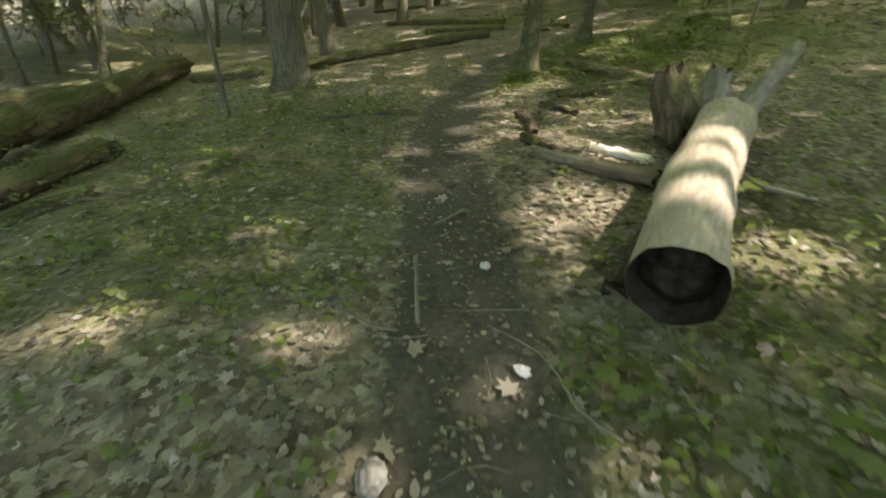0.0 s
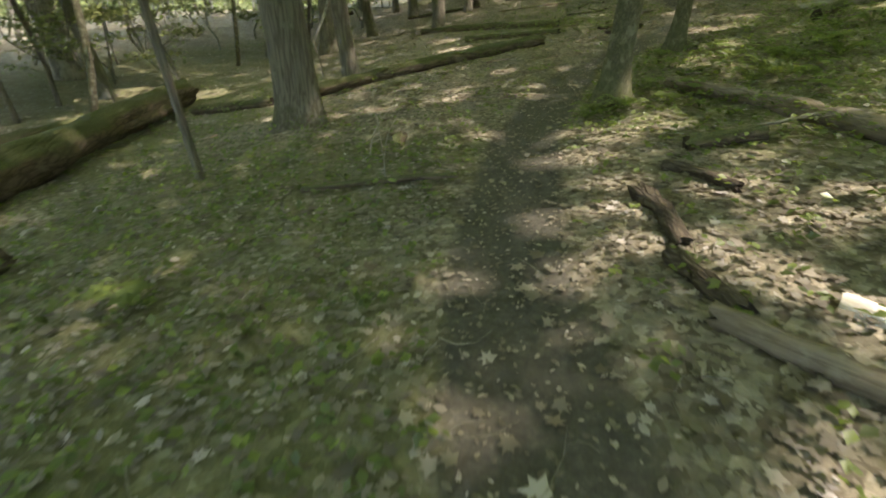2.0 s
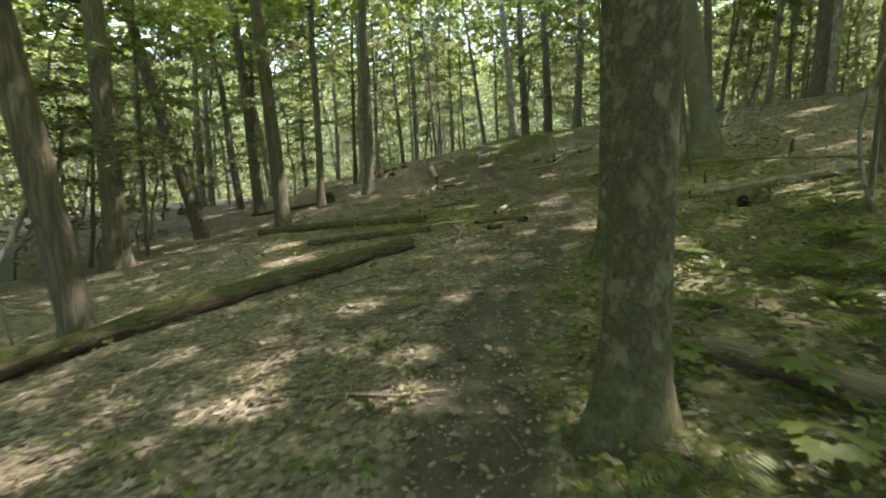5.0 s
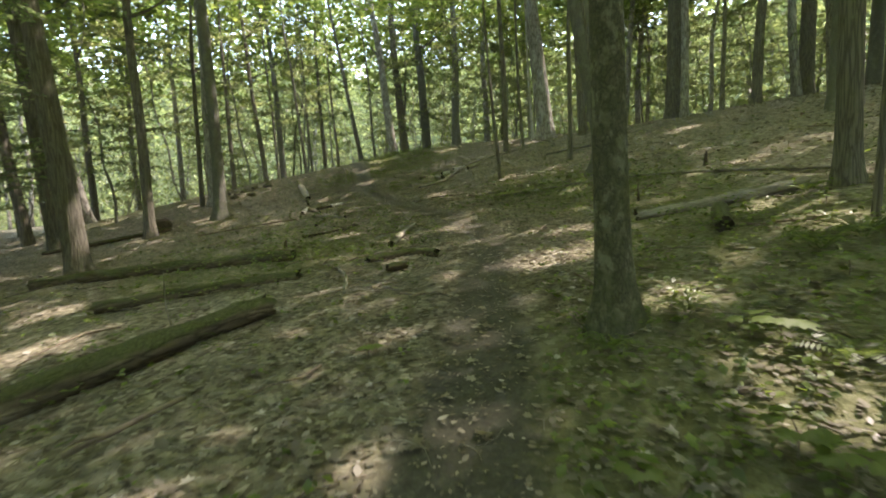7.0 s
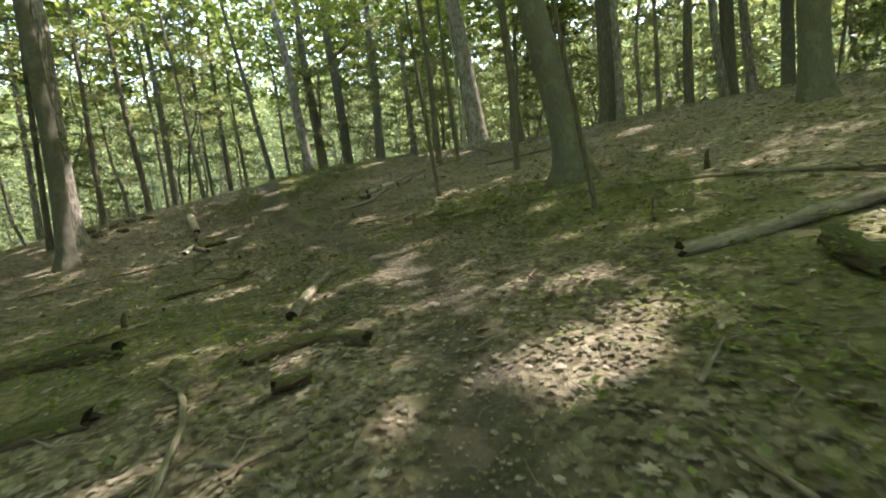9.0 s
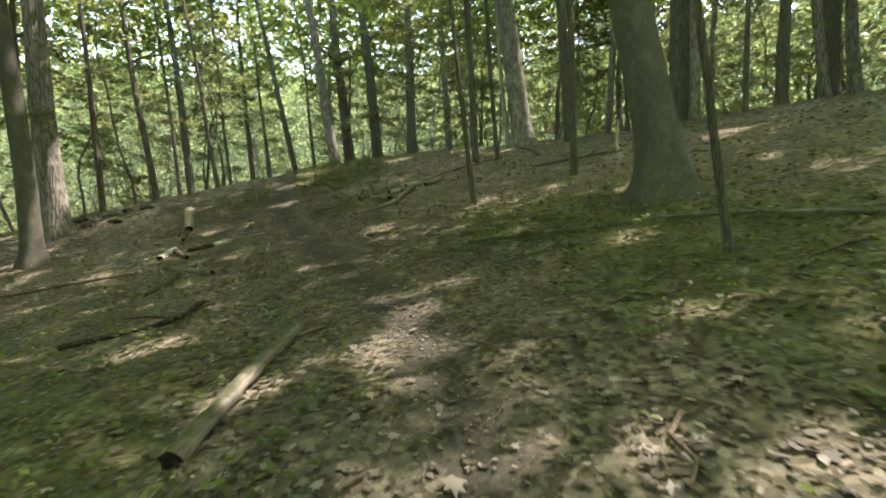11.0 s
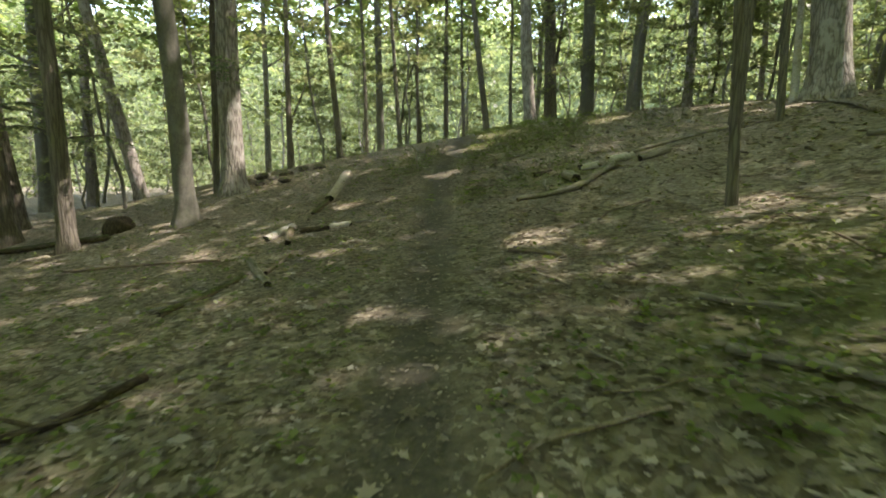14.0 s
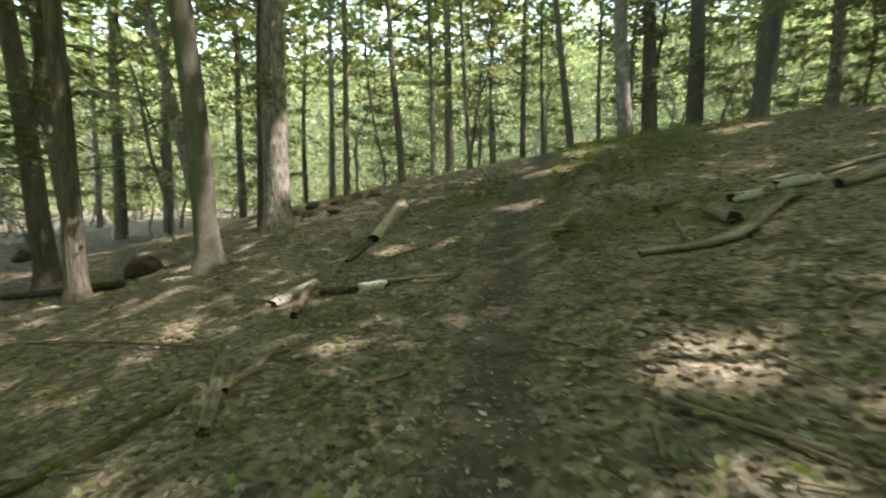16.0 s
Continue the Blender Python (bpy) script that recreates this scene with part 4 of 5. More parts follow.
fallen("fallen_log", [(-4.1, 2.9), (-4.1, 4.4), (-4.01, 5.2)], 0.15, 0.15, BARK_MOSSY, "short mossy log with a dark end", lift=0.9, rough=0.2)
fallen("fallen_log", [(-4.2, 2.4), (-3.37, 4.02)], 0.085, 0.08, BARK_MOSSY, "short mossy log half sunk in leaves", rough=0.2)
fallen("fallen_log", [(2.5, 9.25), (2.9, 7.86), (3.2, 6.3)], 0.08, 0.11, DEAD_WOOD, "long barkless brown log beside green seedlings", lift=0.75)
fallen("fallen_log", [(1.72, 6.62), (2.43, 6.75)], 0.075, 0.07, BARK_MOSSY, "short mossy log with a black hollow end", lift=0.9, rough=0.2)
fallen("rotten_log", [(1.05, 5.73), (1.12, 5.43), (1.08, 4.97)], 0.075, 0.06, ROTTEN, "dark crumbling rotten log half buried in leaves", rough=0.3)
fallen("rotten_log", [(0.97, 4.82), (1.04, 4.59), (1.1, 4.3)], 0.06, 0.06, ROTTEN, "dark crumbling rotten log half buried in leaves", rough=0.3)
fallen("rotten_log", [(1.42, 6.28), (1.6, 6.06), (1.75, 5.7)], 0.05, 0.045, ROTTEN, "dark rotten branch half buried in leaves", rough=0.25)
stick([(2.38, 6.76), (3.09, 6.95)], 0.019, 0.014, DEAD_GREY, "bare grey twig lying over a log", 2, 5.0)
stick([(-1.87, 6.4), (-1.04, 6.46), (-0.36, 6.43)], 0.033, 0.028, BARK_MOSSY, "mossy branch lying across the leaves", 1)
fallen("fallen_log", [(-6.35, 11.86), (-4.48, 11.79)], 0.11, 0.11, BARK_MOSSY, MOSSY, rough=0.2)
fallen("fallen_log", [(-3.95, 11.85), (-2.32, 12.99), (-0.6, 14.0), (1.42, 14.8)], 0.13, 0.13, BARK_MOSSY, "long mossy log lying beside the path", lift=0.95, segs=16, rough=0.2)
fallen("fallen_log", [(-0.57, 17.22), (0.69, 16.76), (2.02, 16.22)], 0.085, 0.09, BARK_MOSSY, MOSSY, rough=0.2)
fallen("fallen_log", [(-2.38, 21.76), (0.21, 19.42), (2.26, 17.88)], 0.13, 0.11, BARK_MOSSY, MOSSY, rough=0.2)
fallen("fallen_log", [(3.09, 16.22), (3.7, 16.02), (3.98, 15.55)], 0.07, 0.07, BARK_MOSSY, "short mossy log with a black broken end at the path", rough=0.25)
fallen("fallen_log", [(3.1, 15.45), (3.38, 15.38)], 0.06, 0.06, BARK_MOSSY, "short stump of mossy wood", rough=0.25)
stick([(2.6, 16.2), (2.52, 15.52), (2.27, 14.76)], 0.026, 0.02, DEAD_GREY, "bare grey crooked branch on the ground", 1)
stick([(2.55, 14.87), (2.68, 14.61), (2.79, 14.23)], 0.02, 0.016, DEAD_GREY, "bare grey crooked branch on the ground", 1)
fallen("fallen_log", [(6.66, 14.01), (7.14, 13.61), (7.77, 13.22), (8.5, 12.6)], 0.08, 0.09, DEAD_GREY, "grey barkless log with a black end", lift=0.7)
fallen("fallen_log", [(6.95, 12.95), (6.25, 12.5)], 0.11, 0.1, BARK_MOSSY, "short mossy log with a black hollow end", lift=0.9, rough=0.2)
stick([(8.0, 19.6), (8.98, 18.07), (9.6, 16.9), (9.7, 14.88), (9.36, 12.5)], 0.032, 0.03, DEAD_GREY, "long thin bare fallen branch", 4)
stick([(4.63, 13.08), (5.16, 13.15)], 0.015, 0.016, DEAD_GREY, "short bare stick on the leaves")
stick([(4.3, 13.0), (4.1, 12.5)], 0.019, 0.015, DEAD_WOOD, "short bare stick on the leaves")
fallen("fallen_log", [(5.05, 18.6), (4.47, 17.91), (4.19, 17.51), (3.8, 16.95)], 0.055, 0.07, DEAD_GREY, "long brown barkless log with a sunlit end beside the path", lift=0.8, segs=12)
fallen("crooked_branch", [(8.44, 25.12), (9.11, 24.98), (9.61, 25.11), (10.16, 25.59), (10.69, 26.02)], 0.045, 0.075, DEAD_GREY, "long crooked bare grey branch on the slope", lift=0.9, segs=12)
fallen("birch_log", [(10.2, 26.4), (10.55, 26.36)], 0.078, 0.078, BIRCH, "short white birch log", lift=0.6)
fallen("birch_log", [(10.86, 26.51), (11.36, 26.39)], 0.086, 0.086, BIRCH, "short white birch log", lift=0.6)
fallen("fallen_log", [(9.73, 26.09), (9.72, 25.52)], 0.09, 0.085, DEAD_GREY, "short grey log with a black end", lift=0.9)
fallen("charred_piece", [(9.32, 26.75), (9.72, 26.84)], 0.055, 0.042, ROTTEN, "charred black piece of wood", rough=0.3)
fallen("fallen_log", [(11.23, 25.92), (11.94, 26.08)], 0.08, 0.095, DEAD_GREY, "grey log with a black hollow end", lift=0.9)
stick([(11.25, 26.39), (12.5, 26.5), (13.66, 26.44)], 0.045, 0.036, DEAD_GREY, "long bare pole resting on logs", 1, 2.5)
stick([(9.28, 26.04), (9.04, 25.25)], 0.028, 0.022, DEAD_GREY, "bare stick among the logs")
fallen("birch_log", [(5.04, 30.6), (4.91, 29.38), (4.79, 28.2)], 0.15, 0.105, WEATHERED, "pale barkless log lying up the slope", lift=0.6)
fallen("fallen_log", [(4.74, 28.09), (4.56, 27.14)], 0.07, 0.046, BARK_MOSSY, MOSSY, rough=0.2)
fallen("birch_log", [(4.0, 25.54), (4.18, 25.97), (4.33, 26.25)], 0.065, 0.065, BIRCH, "short white birch log with a dark end")
fallen("charred_log", [(4.56, 25.78), (5.07, 25.62)], 0.06, 0.058, ROTTEN, "charred black log piece", rough=0.2)
fallen("birch_log", [(5.09, 25.73), (5.47, 25.61)], 0.066, 0.066, BIRCH, "short white birch log")
stick([(5.44, 25.76), (6.24, 25.61)], 0.03, 0.025, DEAD_GREY, "bare stick at the edge of the path")
fallen("split_wood", [(4.32, 26.02), (4.47, 25.01)], 0.07, 0.055, DEAD_WOOD, "split brown plank of wood", rough=0.3, segs=8)
fallen("dead_branch", [(4.05, 24.24), (4.45, 23.35), (4.7, 22.78)], 0.055, 0.047, DEAD_GREY, "short grey branch with a black end", lift=0.8, segs=12)
fallen("mossy_pole", [(4.24, 23.47), (4.1, 23.0), (3.7, 22.3)], 0.045, 0.043, BARK_MOSSY, "mossy pole lying in the leaves", segs=12)
stick([(3.4, 22.52), (4.1, 22.52)], 0.014, 0.012, DEAD_GREY, "bare grey stick on the leaves")
fallen("split_wood", [(4.52, 23.39), (4.65, 24.22)], 0.036, 0.034, DEAD_WOOD, "brown strip of split wood", rough=0.3, segs=8)
stick([(0.72, 25.46), (2.29, 24.96), (3.57, 24.47)], 0.024, 0.024, DEAD_WOOD, "long thin branch on the leaves", 2)
stick([(-4.09, 29.46), (-2.07, 28.79), (-0.15, 28.25)], 0.07, 0.07, BARK_MOSSY, "mossy fallen branch at the foot of the bank", 1)
stick([(7.63, 22.48), (7.79, 22.2)], 0.025, 0.02, DEAD_WOOD, "short brown stick on the leaves")
stick([(7.87, 22.0), (7.99, 21.8)], 0.018, 0.015, DEAD_WOOD, "short brown stick on the leaves")
stick([(7.4, 22.24), (7.34, 22.0)], 0.02, 0.015, DEAD_WOOD, "short brown stick on the leaves")
stick([(8.29, 22.75), (8.41, 22.24)], 0.01, 0.008, DEAD_GREY, "thin bare twig on the leaves", 1)
stick([(8.03, 20.92), (8.12, 20.73)], 0.024, 0.019, DEAD_WOOD, "short brown stick on the leaves")
stick([(8.34, 20.27), (8.48, 20.05), (8.7, 19.77)], 0.029, 0.022, DEAD_GREY, "bare grey branch on the leaves", 1)
stick([(7.29, 20.13), (7.44, 19.7)], 0.01, 0.008, DEAD_GREY, "thin bare twig on the leaves")
stick([(7.55, 22.44), (7.99, 21.9)], 0.024, 0.022, DEAD_WOOD, "short brown branch on the leaves")
stick([(-0.12, 2.47), (-0.07, 1.8)], 0.014, 0.011, DEAD_GREY, "straight bare stick at the path's edge")
stick([(-0.49, 1.94), (-0.31, 1.8), (-0.18, 1.76)], 0.008, 0.007, DEAD_GREY, "thin bare twig on the leaves")
stick([(0.58, 1.37), (0.63, 1.21), (0.74, 1.07)], 0.01, 0.008, DEAD_GREY, "thin bare twig on the leaves", 1)
stick([(0.0, 2.91), (0.22, 3.13)], 0.01, 0.008, DEAD_GREY, "thin bare twig on the path")
stick([(0.0, 12.8), (0.62, 13.08)], 0.024, 0.02, DEAD_WOOD, "bare branch leaning on the mossy log", 1, 3.0)
fallen("fallen_log", [(-10.9, 7.6), (-9.6, 9.6), (-8.7, 11.6)], 0.14, 0.13, BARK_MOSSY, MOSSY, rough=0.22)
fallen("mossy_stump", [(-1.15, 7.82), (-1.1, 7.86)], 0.09, 0.06, BARK_MOSSY, "low mossy rotten stump near the big tree", raise_end=0.1, rough=0.3, category="stump")
stick([(14.9, 21.6), (15.9, 22.2)], 0.05, 0.03, WEATHERED, "bleached pole leaning up from the slope", 0, 1.0, raise_end=0.75)
stick([(15.6, 25.2), (16.6, 26.6), (17.0, 28.0)], 0.06, 0.04, DEAD_GREY, "grey fallen branch at the foot of a big tree", 3)
stick([(13.6, 23.6), (14.6, 22.6), (15.2, 21.6)], 0.05, 0.04, DEAD_GREY, "grey crooked fallen branch on the slope", 3)
stick([(2.9, 20.3), (3.9, 20.2), (4.35, 20.75)], 0.03, 0.035, ROTTEN, "dark crooked branch lying in leaves", 2)
stick([(0.9, 19.2), (2.6, 18.9)], 0.022, 0.018, DEAD_WOOD, "long thin branch lying in leaves", 1)


# ---- stones ----
def stone(x, y, r, mat, label, name="stone", flat=0.6, seed=1, sink=0.3, group="stones"):
    bm = bmesh.new()
    bmesh.ops.create_icosphere(bm, subdivisions=3, radius=1)
    for v in bm.verts:
        w = v.co * 1.3 + Vector((seed * 3.7, 0, 0))
        k = 1 + 0.35 * noise.noise(w) + 0.14 * noise.noise(w * 2.6) + 0.05 * noise.noise(w * 6)
        v.co = Vector((v.co.x * k * r * 1.15, v.co.y * k * r * 0.9, v.co.z * k * r * flat))
    me = bpy.data.meshes.new(name)
    bm.to_mesh(me)
    bm.free()
    me.materials.append(mat)
    me.polygons.foreach_set("use_smooth", [True] * len(me.polygons))
    ob = tagged(new(name, me), label, "stone", group=group)
    ob.matrix_world = pose(x, y, float(ground_z(x, y)) + r * flat * (1 - 2 * sink) * 0.6, 0, 0, seed * 77)
    return ob


stone(-0.20, 0.98, 0.065, STONE, "flat grey stone set in the path", seed=1)
stone(0.43, 1.47, 0.036, STONE_PALE, "small pale stone on the path", seed=2)
stone(0.33, 2.36, 0.034, STONE_PALE, "small pale stone on the path", seed=3)
stone(0.97, 2.62, 0.036, STONE, "small grey stone in sunlit leaves", seed=4)
stone(-0.45, 29.2, 0.3, ROTTEN, "dark upturned root ball of a fallen tree", name="root_ball", flat=0.9, seed=5, group="root balls")
stone(-8.7, 34.5, 0.32, ROTTEN, "dark upturned root ball of a fallen tree", name="root_ball", flat=0.9, seed=6, group="root balls")
for k, (x, y, r) in enumerate(((1.32, 32.2, 0.2), (1.75, 32.5, 0.22), (2.3, 31.9, 0.18), (2.5, 32.5, 0.2), (2.9, 32.8, 0.19), (3.36, 33.2, 0.2), (3.0, 31.8, 0.17), (2.0, 33.2, 0.24), (3.9, 33.0, 0.22))):
    stone(x, y, r, STONE_MOSSY, "dark mossy boulder in a low tumbled wall", name="boulder", seed=10 + k, group="tumbled wall")


# ---- leaf litter and low plants ----
def litter_arrays(x, y, size, rs, lobed):
    n = len(x)
    if lobed:
        ang = np.radians([0, 22, 45, 68, 100, 140, 180, 220, 260, 292, 315, 338])
        rad = np.array([1.0, 0.5, 0.85, 0.45, 0.8, 0.4, 0.5, 0.4, 0.8, 0.45, 0.85, 0.5]) * 0.62
    else:
        ang = np.radians([0, 50, 115, 180, 245, 310])
        rad = np.array([1.0, 0.6, 0.46, 0.85, 0.46, 0.6]) * 0.62
    k = len(ang)
    s = size * rs.uniform(0.4, 1.35, n)
    turn = rs.uniform(0, 6.28, n)
    lx, ly = np.cos(ang) * rad, np.sin(ang) * rad
    curl = rs.uniform(-0.22, 0.32, n)
    cdir = rs.uniform(0, 6.28, n)
    px, py = lx[None] * s[:, None], ly[None] * s[:, None]
    rr = np.hypot(px, py) / s[:, None]
    pz = (rr ** 2) * (curl * s)[:, None] * (0.6 + 0.9 * np.cos(2 * (ang[None] - cdir[:, None])))
    c, si = np.cos(turn)[:, None], np.sin(turn)[:, None]
    wx, wy = px * c - py * si, px * si + py * c
    ta, tb = rs.normal(0, 0.15, n)[:, None], rs.normal(0, 0.15, n)[:, None]
    wz = pz + ta * wx + tb * wy
    z0 = floor_z(x, y) + 0.011 + rs.uniform(0, 0.012, n) + 0.05 * s
    V = np.stack([x[:, None] + wx, y[:, None] + wy, z0[:, None] + wz], 2)
    C = np.stack([x, y, z0], 1)[:, None]
    V = np.concatenate([C, V], 1).reshape(-1, 3)
    i = (np.arange(n) * (k + 1))[:, None]
    a = np.arange(k)[None]
    tri = np.stack([np.broadcast_to(i, (n, k)), i + 1 + a, i + 1 + (a + 1) % k], 2)
    return V, tri.ravel(), np.full(n * k, 3)


def near_walk(rs, n, spread, y0=-0.5, y1=33):
    """Points scattered to both sides of the path, denser near it."""
    y = rs.uniform(y0, y1, n)
    cx = np.interp(y, [p.y for p in PATH_LINE], [p.x for p in PATH_LINE])
    return cx + rs.normal(0, spread, n), y


def scatter_litter():
    rs = np.random.RandomState(8)
    for label, n, spread, size, lobed in (("curled brown lobed leaves lying over the ground", 32000, 2.3, 0.074, True),
                                          ("brown oval fallen leaves covering the ground", 55000, 3.2, 0.052, False)):
        x, y = near_walk(rs, n, spread)
        d = path_distance(x, y)
        keep = rs.uniform(0, 1, n) < np.clip((d - 0.22) / 0.4, np.interp(y, [9, 15], [0.05, 0.12]), 1) * np.clip(1.05 - 0.3 * greenness(x, y), 0.3, 1)
        x, y = x[keep], y[keep]
        v, lo, sz = litter_arrays(x, y, size, rs, lobed)
        tagged(new("leaf_litter", fast_mesh("leaf_litter", v, lo, sz, LITTER)), label, "fallen leaves", kind="stuff")
    x, y = rs.uniform(-14, 24, 38000), rs.uniform(3, 42, 38000)
    keep = path_distance(x, y) > rs.uniform(1.0, 6, len(x))
    v, lo, sz = litter_arrays(x[keep], y[keep], 0.105, rs, False)
    tagged(new("leaf_litter", fast_mesh("leaf_litter", v, lo, sz, LITTER)), "drifts of brown leaves on the slopes beside the path", "fallen leaves", kind="stuff")


def scatter_twigs():
    """Thin dead twigs lying about in the litter."""
    rs = np.random.RandomState(27)
    n = 750
    x, y = near_walk(rs, n, 2.6, 0.2, 31)
    V, L = [], []
    for k in range(n):
        a, ln = rs.uniform(0, 6.28), rs.uniform(0.08, 0.45)
        r = rs.uniform(0.002, 0.005)
        bend = rs.normal(0, 0.12) * ln
        o = np.array((x[k], y[k]))
        d = np.array((math.cos(a), math.sin(a)))
        s = np.array((-d[1], d[0]))
        base = len(V)
        for q, (u, w) in enumerate(((-0.5, 0), (-0.15, bend), (0.2, bend * 0.6), (0.5, -bend))):
            p = o + d * ln * u + s * w
            z = float(floor_z(p[0], p[1])) + 0.035
            rr = r * (1 - 0.2 * q)
            V += [(p[0] + s[0] * rr, p[1] + s[1] * rr, z - rr * 0.6), (p[0] - s[0] * rr, p[1] - s[1] * rr, z - rr * 0.6), (p[0], p[1], z + rr)]
        for q in range(3):
            for j in range(3):
                a0, b0 = base + q * 3 + j, base + q * 3 + (j + 1) % 3
                L += [a0, b0, b0 + 3, a0 + 3]
    tagged(new("dead_twigs", fast_mesh("dead_twigs", V, L, np.full(len(L) // 4, 4), DEAD_GREY)), "thin dead twigs lying in the leaf litter", "twigs", kind="stuff")
    V, L = [], []
    xs, ys = near_walk(rs, 190, 4.2, 9, 33)
    for k in range(190):
        a, ln, r = rs.uniform(0, 6.28), rs.uniform(0.25, 1.0), rs.uniform(0.006, 0.02)
        if path_distance(xs[k], ys[k]) < 0.6:
            continue
        d = np.array((math.cos(a), math.sin(a)))
        s = np.array((-d[1], d[0]))
        base = len(V)
        for q, (u, w) in enumerate(((-0.5, 0), (-0.2, rs.normal(0, 0.07)), (0.15, rs.normal(0, 0.07)), (0.5, rs.normal(0, 0.1)))):
            p = np.array((xs[k], ys[k])) + d * ln * u + s * w * ln
            z = float(floor_z(p[0], p[1])) + 0.02 + r * 0.6
            rr = r * (1 - 0.15 * q)
            for g in range(5):
                e = 2 * math.pi * g / 5
                V.append((p[0] + s[0] * rr * math.cos(e), p[1] + s[1] * rr * math.cos(e), z + rr * math.sin(e)))
        for q in range(3):
            for j in range(5):
                a0, b0 = base + q * 5 + j, base + q * 5 + (j + 1) % 5
                L += [a0, b0, b0 + 5, a0 + 5]
    tagged(new("dead_branches", fast_mesh("dead_branches", V, L, np.full(len(L) // 4, 4), DEAD_WOOD)), "dark rotting branches scattered over the litter", "branches", kind="stuff")


def bent_sapling(line, r, mat, label):
    """A thin standing stem along offsets (x, y, height)."""
    x, y = line[0][:2]
    z = gz(x, y)
    pts = spine([Vector((a - x, b2 - y, h)) for a, b2, h in line], 14)
    v, f = tube_data(pts, [r * (1 - 0.6 * k / 13) for k in range(14)], 8, 0.08, x)
    ob = tagged(new("bare_sapling", mesh_from("bare_sapling", v, f, mat, True)), label, "sapling", group="bare saplings")
    ob.matrix_world = pose(x, y, z)
    return ob


bent_sapling(((6.48, 10.92, -0.1), (6.2, 10.95, 0.8), (6.3, 10.9, 1.6), (6.9, 10.8, 3.0)), 0.028, BARK_PALE, "thin pale bent sapling without leaves")
bent_sapling(((7.02, 30.04, -0.1), (6.98, 30.05, 0.45), (6.8, 30.0, 0.66), (6.25, 29.9, 0.68)), 0.03, DEAD_GREY, "bare bent sapling arching over beside the path")
bent_sapling(((-1.42, 7.38, -0.05), (-1.38, 7.5, 0.25), (-1.2, 7.75, 0.5), (-1.05, 7.95, 0.55)), 0.009, DEAD_GREY, "thin arching bare stem by a mossy stump")
bent_sapling(((-1.25, 7.4, -0.05), (-1.22, 7.5, 0.2), (-1.12, 7.65, 0.4), (-1.1, 7.8, 0.46)), 0.007, DEAD_GREY, "thin arching bare stem by a mossy stump")
bent_sapling(((-1.05, 6.51, -0.05), (-1.1, 6.6, 0.35), (-1.2, 6.8, 0.8)), 0.008, DEAD_GREY, "thin bare upright stem in the leaves")
bent_sapling(((0.45, 15.3, -0.05), (0.4, 15.3, 0.3), (0.42, 15.2, 0.7)), 0.012, DEAD_GREY, "thin bare upright stem in the leaves")
bent_sapling(((10.35, 15.1, -0.05), (10.34, 15.1, 0.15), (10.37, 15.1, 0.3)), 0.06, ROTTEN, "dark broken standing stub")
bent_sapling(((7.68, 14.74, -0.05), (7.66, 14.74, 0.15), (7.7, 14.76, 0.3)), 0.03, ROTTEN, "dark broken standing stub")
bent_sapling(((2.37, 19.37, -0.05), (2.36, 19.37, 0.1), (2.38, 19.38, 0.2)), 0.05, ROTTEN, "dark broken standing stub")


def lay_single_leaves():
    """Larger fallen leaves that lie singly on and beside the path."""
    mat = leaf_material("single_dry_leaf", [(0.0, (0.13, 0.11, 0.075)), (0.4, (0.225, 0.195, 0.142)), (0.8, (0.33, 0.29, 0.22)), (1.0, (0.48, 0.44, 0.37))], (0.6, 0.55, 0.45), single=True)
    rs = np.random.RandomState(37)
    kinds = []
    for k in range(6):
        v, lo, sz = litter_arrays(np.zeros(1), np.zeros(1), 0.1, rs, True)
        v = v - v[0]
        kinds.append(fast_mesh("fallen_leaf", v, lo, sz, mat))
    floor_thing = bpy.data.objects["ground"]
    x, y = near_walk(rs, 280, 0.8, 0.6, 24)
    for k in range(280):
        ob = new("fallen_leaf", kinds[k % 6])
        ob.parent = floor_thing
        s = rs.uniform(0.7, 1.2)
        ob.matrix_world = pose(x[k], y[k], gz(x[k], y[k]) + 0.03, rs.uniform(-12, 12), rs.uniform(-12, 12), rs.uniform(0, 360)) @ Matrix.Diagonal((s, s, s, 1))


def scatter_crumbs():
    """Leaf crumbs and small bits of wood trodden into the path."""
    rs = np.random.RandomState(17)
    x, y = near_walk(rs, 9000, 0.45, -0.5, 31)
    v, lo, sz = litter_arrays(x, y, 0.032, rs, False)
    tagged(new("leaf_crumbs", fast_mesh("leaf_crumbs", v, lo, sz, LITTER)), "small leaf crumbs trodden into the soil path", "fallen leaves", kind="stuff")


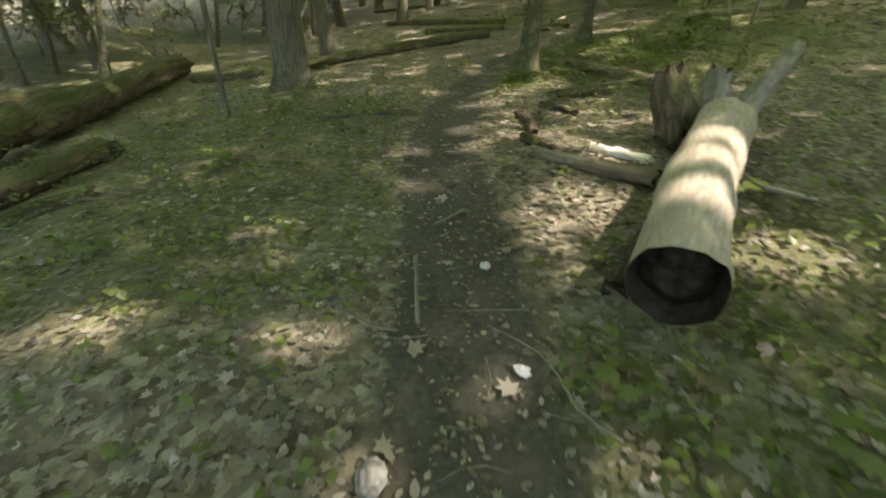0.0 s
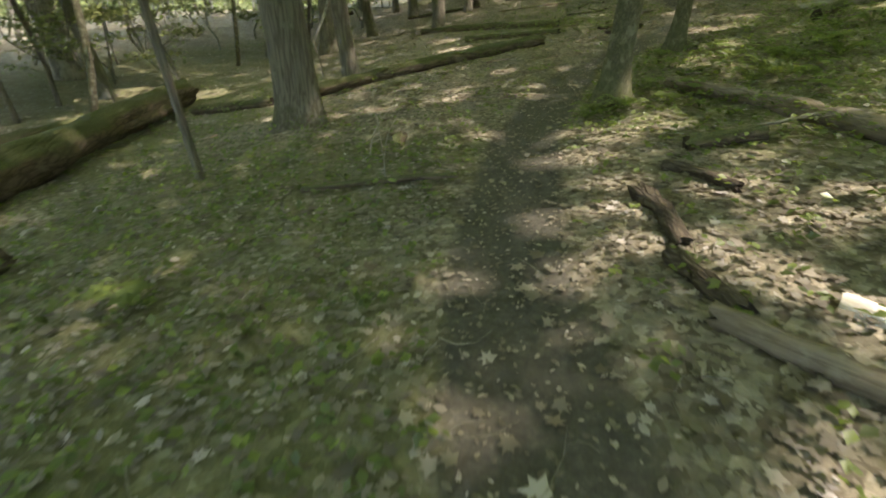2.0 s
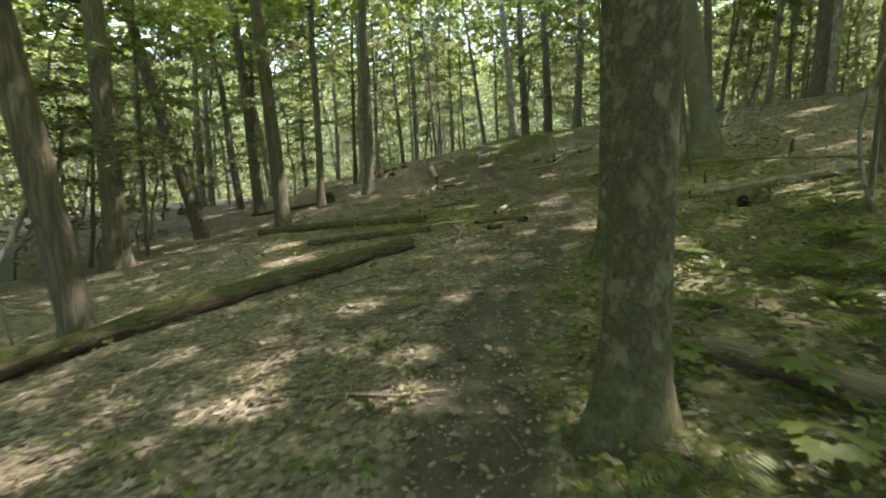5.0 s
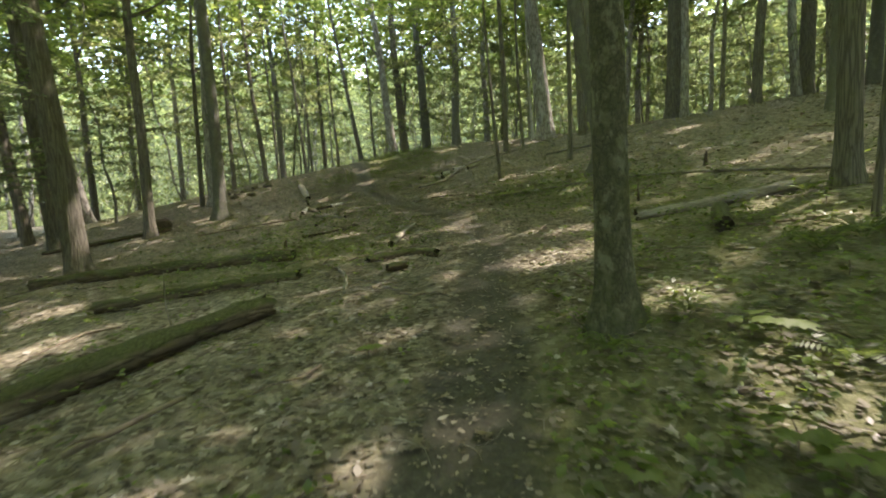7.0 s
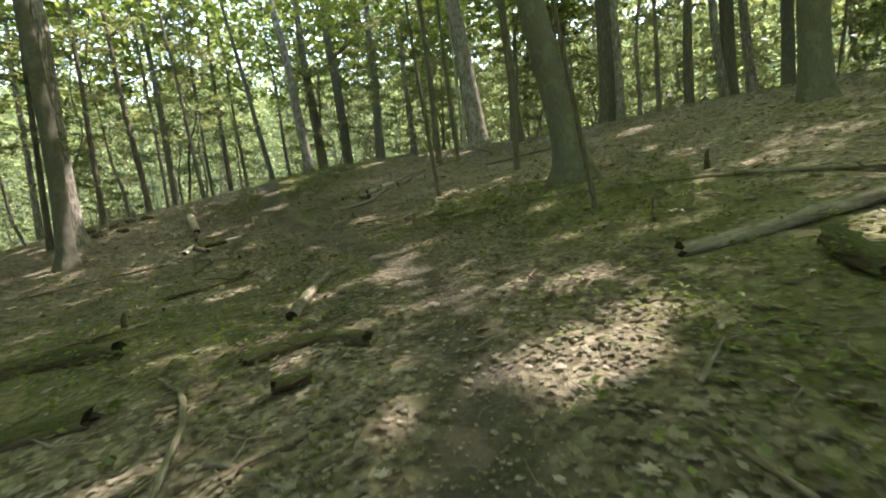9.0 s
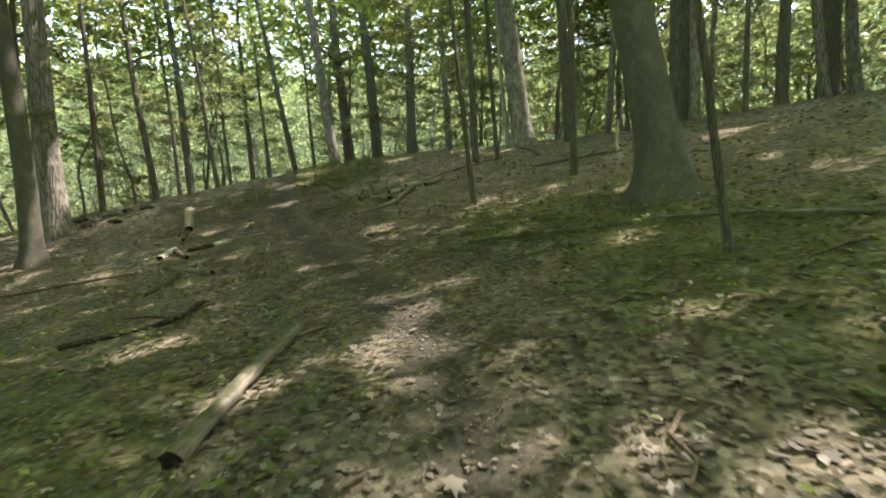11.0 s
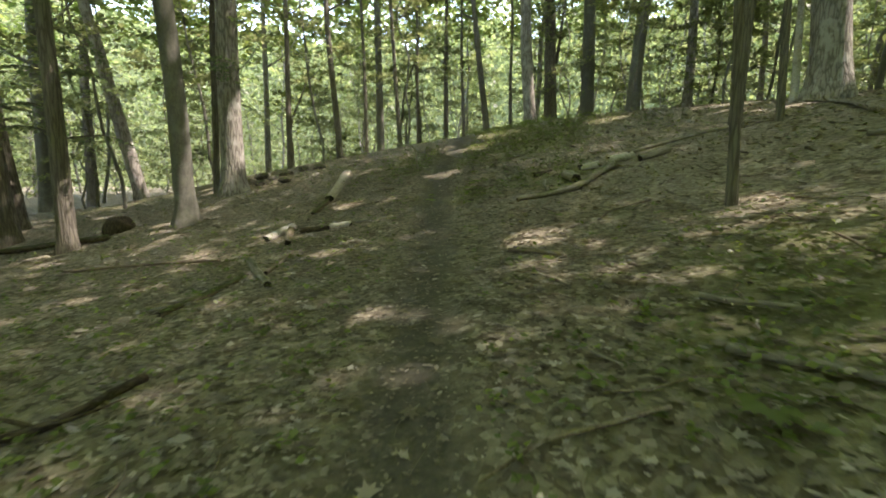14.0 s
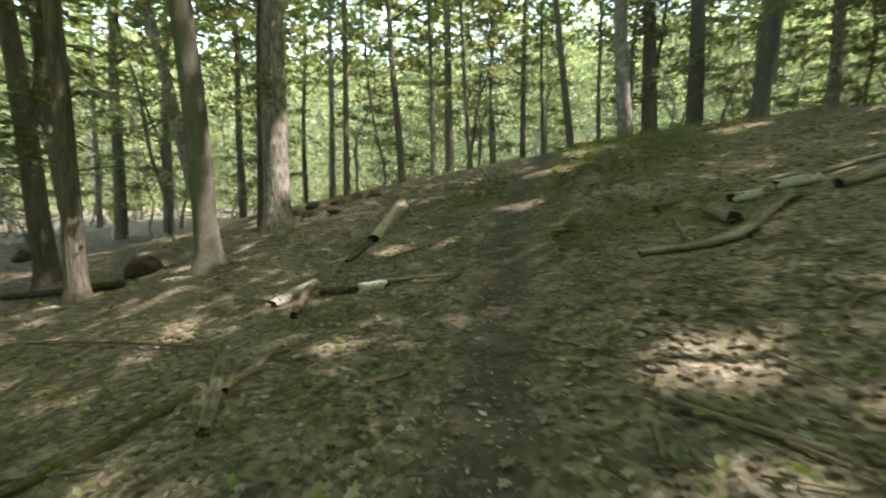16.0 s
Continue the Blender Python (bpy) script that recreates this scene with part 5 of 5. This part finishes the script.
def scatter_green():
    """Small seedlings and sprouts in the green patches."""
    rs = np.random.RandomState(9)
    n = 100000
    x, y = near_walk(rs, n, 4.2, -0.5, 38)
    g = greenness(x, y)
    keep = (rs.uniform(0, 1, n) < g * 0.22 + 0.05 * np.clip(0.6 + waves(x * 0.8, y * 0.8, 41), 0, 1.5)) & (path_distance(x, y) > 0.45)
    x, y = x[keep], y[keep]
    base = np.stack([x, y, floor_z(x, y)], 1)
    h = rs.uniform(0.025, 0.13, len(x)) * (1 + 0.8 * (path_distance(x, y) > 2.2))
    P = np.repeat(base, 4, 0)
    P[:, 2] += np.repeat(h, 4) * rs.uniform(0.7, 1.1, len(P))
    P[:, :2] += rs.normal(0, 0.035, (len(P), 2))
    v, lo, sz = leaf_arrays(P, 0.062, rs, flat=0.7)
    tagged(new("low_plants", fast_mesh("low_plants", v, lo, sz, SEEDLING)), "low green seedlings and moss tufts on the ground", "ground cover", kind="stuff")


def seedling(x, y, r, leaves, seed, label="young maple seedling with broad bright green leaves"):
    rs = np.random.RandomState(seed)
    top = tagged(new("seedling"), label, "seedling", group="seedlings")
    top.matrix_world = pose(x, y, gz(x, y))
    h = r * 0.9
    v, f = tube_data(spine([(0, 0, -0.03), (0.01, 0, h * 0.5), (0.0, 0.02, h)], 5), [0.005, 0.004, 0.004, 0.003, 0.003], 5, 0.1, seed)
    part("stem", mesh_from("stem", v, f, DEAD_WOOD, True), top)
    for k in range(leaves):
        a = 6.28 * k / leaves + rs.uniform(-0.3, 0.3)
        ln = r * rs.uniform(0.7, 1.1)
        zz = h * rs.uniform(0.75, 1.1)
        ang = np.radians([180, 120, 85, 58, 40, 20, 0, -20, -40, -58, -85, -120])
        rad = np.array([0.42, 0.62, 0.95, 0.6, 0.92, 0.62, 1.15, 0.62, 0.92, 0.6, 0.95, 0.62]) * ln * 0.5
        c = Vector((math.cos(a) * ln * 0.55, math.sin(a) * ln * 0.55, zz))
        vs = [c]
        for q, w in zip(ang, rad):
            vs.append(c + Vector((math.cos(a + q) * w, math.sin(a + q) * w, -0.25 * w * (w / ln) - 0.1 * ln * math.cos(q) * 0.5)))
        fs = [(0, 1 + i, 1 + (i + 1) % 12) for i in range(12)]
        part("leaf", mesh_from("leaf", vs, fs, SEEDLING), top)
    return top


for k, (x, y, r, n) in enumerate(((0.85, 1.35, 0.14, 6), (1.5, 0.95, 0.16, 6), (2.15, 3.0, 0.26, 7), (-1.35, 2.05, 0.12, 5), (-0.72, 1.5, 0.07, 4), (-2.5, 2.75, 0.16, 8), (1.05, 3.35, 0.07, 4), (1.0, 4.85, 0.07, 4),
                                  (2.1, 8.2, 0.2, 7), (2.6, 8.7, 0.22, 7), (3.3, 9.6, 0.2, 7), (2.9, 10.4, 0.18, 6), (3.9, 10.9, 0.2, 7), (2.3, 10.7, 0.14, 5), (0.9, 11.6, 0.13, 5), (1.9, 12.9, 0.13, 5),
                                  (8.05, 13.1, 0.16, 6), (7.1, 14.4, 0.14, 5), (8.45, 23.3, 0.14, 4), (7.7, 19.0, 0.16, 6), (7.2, 19.6, 0.1, 5), (8.4, 18.7, 0.18, 6), (-2.4, 4.6, 0.2, 8), (3.6, 7.9, 0.2, 6), (7.5, 12.0, 0.22, 7))):
    seedling(x, y, r, n, 40 + k)
rn_plants = random.Random(77)
for k in range(34):
    x, y = rn_plants.choice(((3.6, 9.6), (4.6, 10.6), (2.6, 9.8), (5.6, 9.4), (4.0, 8.4), (6.2, 11.6), (8.2, 18.6), (7.8, 26.2)))
    seedling(x + rn_plants.uniform(-0.9, 0.9), y + rn_plants.uniform(-0.8, 0.8), rn_plants.uniform(0.1, 0.2), rn_plants.choice((5, 6, 7)), 140 + k, "low leafy green plant in the ground cover")

def fern(x, y, size, fronds, seed):
    """A fern: arching fronds, each with leaflets in pairs."""
    rn = random.Random(seed)
    top = tagged(new("fern"), "bright green fern with arching feathery fronds on the forest floor", "fern", group="ferns")
    top.matrix_world = pose(x, y, gz(x, y))
    for k in range(fronds):
        a = 6.28 * k / fronds + rn.uniform(-0.3, 0.3)
        ln = size * rn.uniform(0.75, 1.15)
        out, side = Vector((math.cos(a), math.sin(a), 0)), Vector((-math.sin(a), math.cos(a), 0))
        high = rn.uniform(0.35, 0.6)
        pts = spine([(0, 0, -0.02), out * ln * 0.35 + Vector((0, 0, ln * high * 0.8)), out * ln * 0.75 + Vector((0, 0, ln * high)), out * ln * 1.05 + Vector((0, 0, ln * high * 0.7))], 17)
        v, f = tube_data(pts, [0.004 * (1 - 0.8 * q / 16) for q in range(17)], 4, 0.05, seed + k)
        for q in range(3, 17):
            w = ln * 0.3 * math.sin(math.pi * min(1, (q - 2) / 15) ** 0.7) + 0.01
            d = (pts[q] - pts[q - 1])
            for s in (-1, 1):
                tip = pts[q] + side * (s * w) + d * 0.8 - Vector((0, 0, w * 0.25))
                f.append((len(v), len(v) + 1, len(v) + 2, len(v) + 3))
                v += [pts[q] - d * 0.42, pts[q] * 0.45 + tip * 0.55 - d * 0.4, tip, pts[q] * 0.45 + tip * 0.55 + d * 0.4]
        part("frond", mesh_from("frond", v, f, SEEDLING), top)
    return top


for k, (x, y, s, n) in enumerate(((1.3, 8.28, 0.34, 8), (1.62, 8.3, 0.36, 8), (1.16, 8.1, 0.26, 7), (4.3, 9.65, 0.45, 9), (4.35, 10.2, 0.45, 9), (4.8, 9.5, 0.5, 9), (3.9, 10.55, 0.34, 8), (3.4, 8.9, 0.4, 8),
                                  (3.7, 8.8, 0.42, 9), (5.94, 11.45, 0.42, 8), (6.4, 11.3, 0.45, 9), (5.2, 10.4, 0.45, 9), (3.8, 9.4, 0.4, 8), (4.0, 11.55, 0.3, 7), (3.2, 11.6, 0.26, 7), (8.25, 12.5, 0.35, 7))):
    fern(x, y, s * 0.82, n, 300 + k)

scatter_litter()
scatter_twigs()
lay_single_leaves()
scatter_crumbs()
scatter_green()
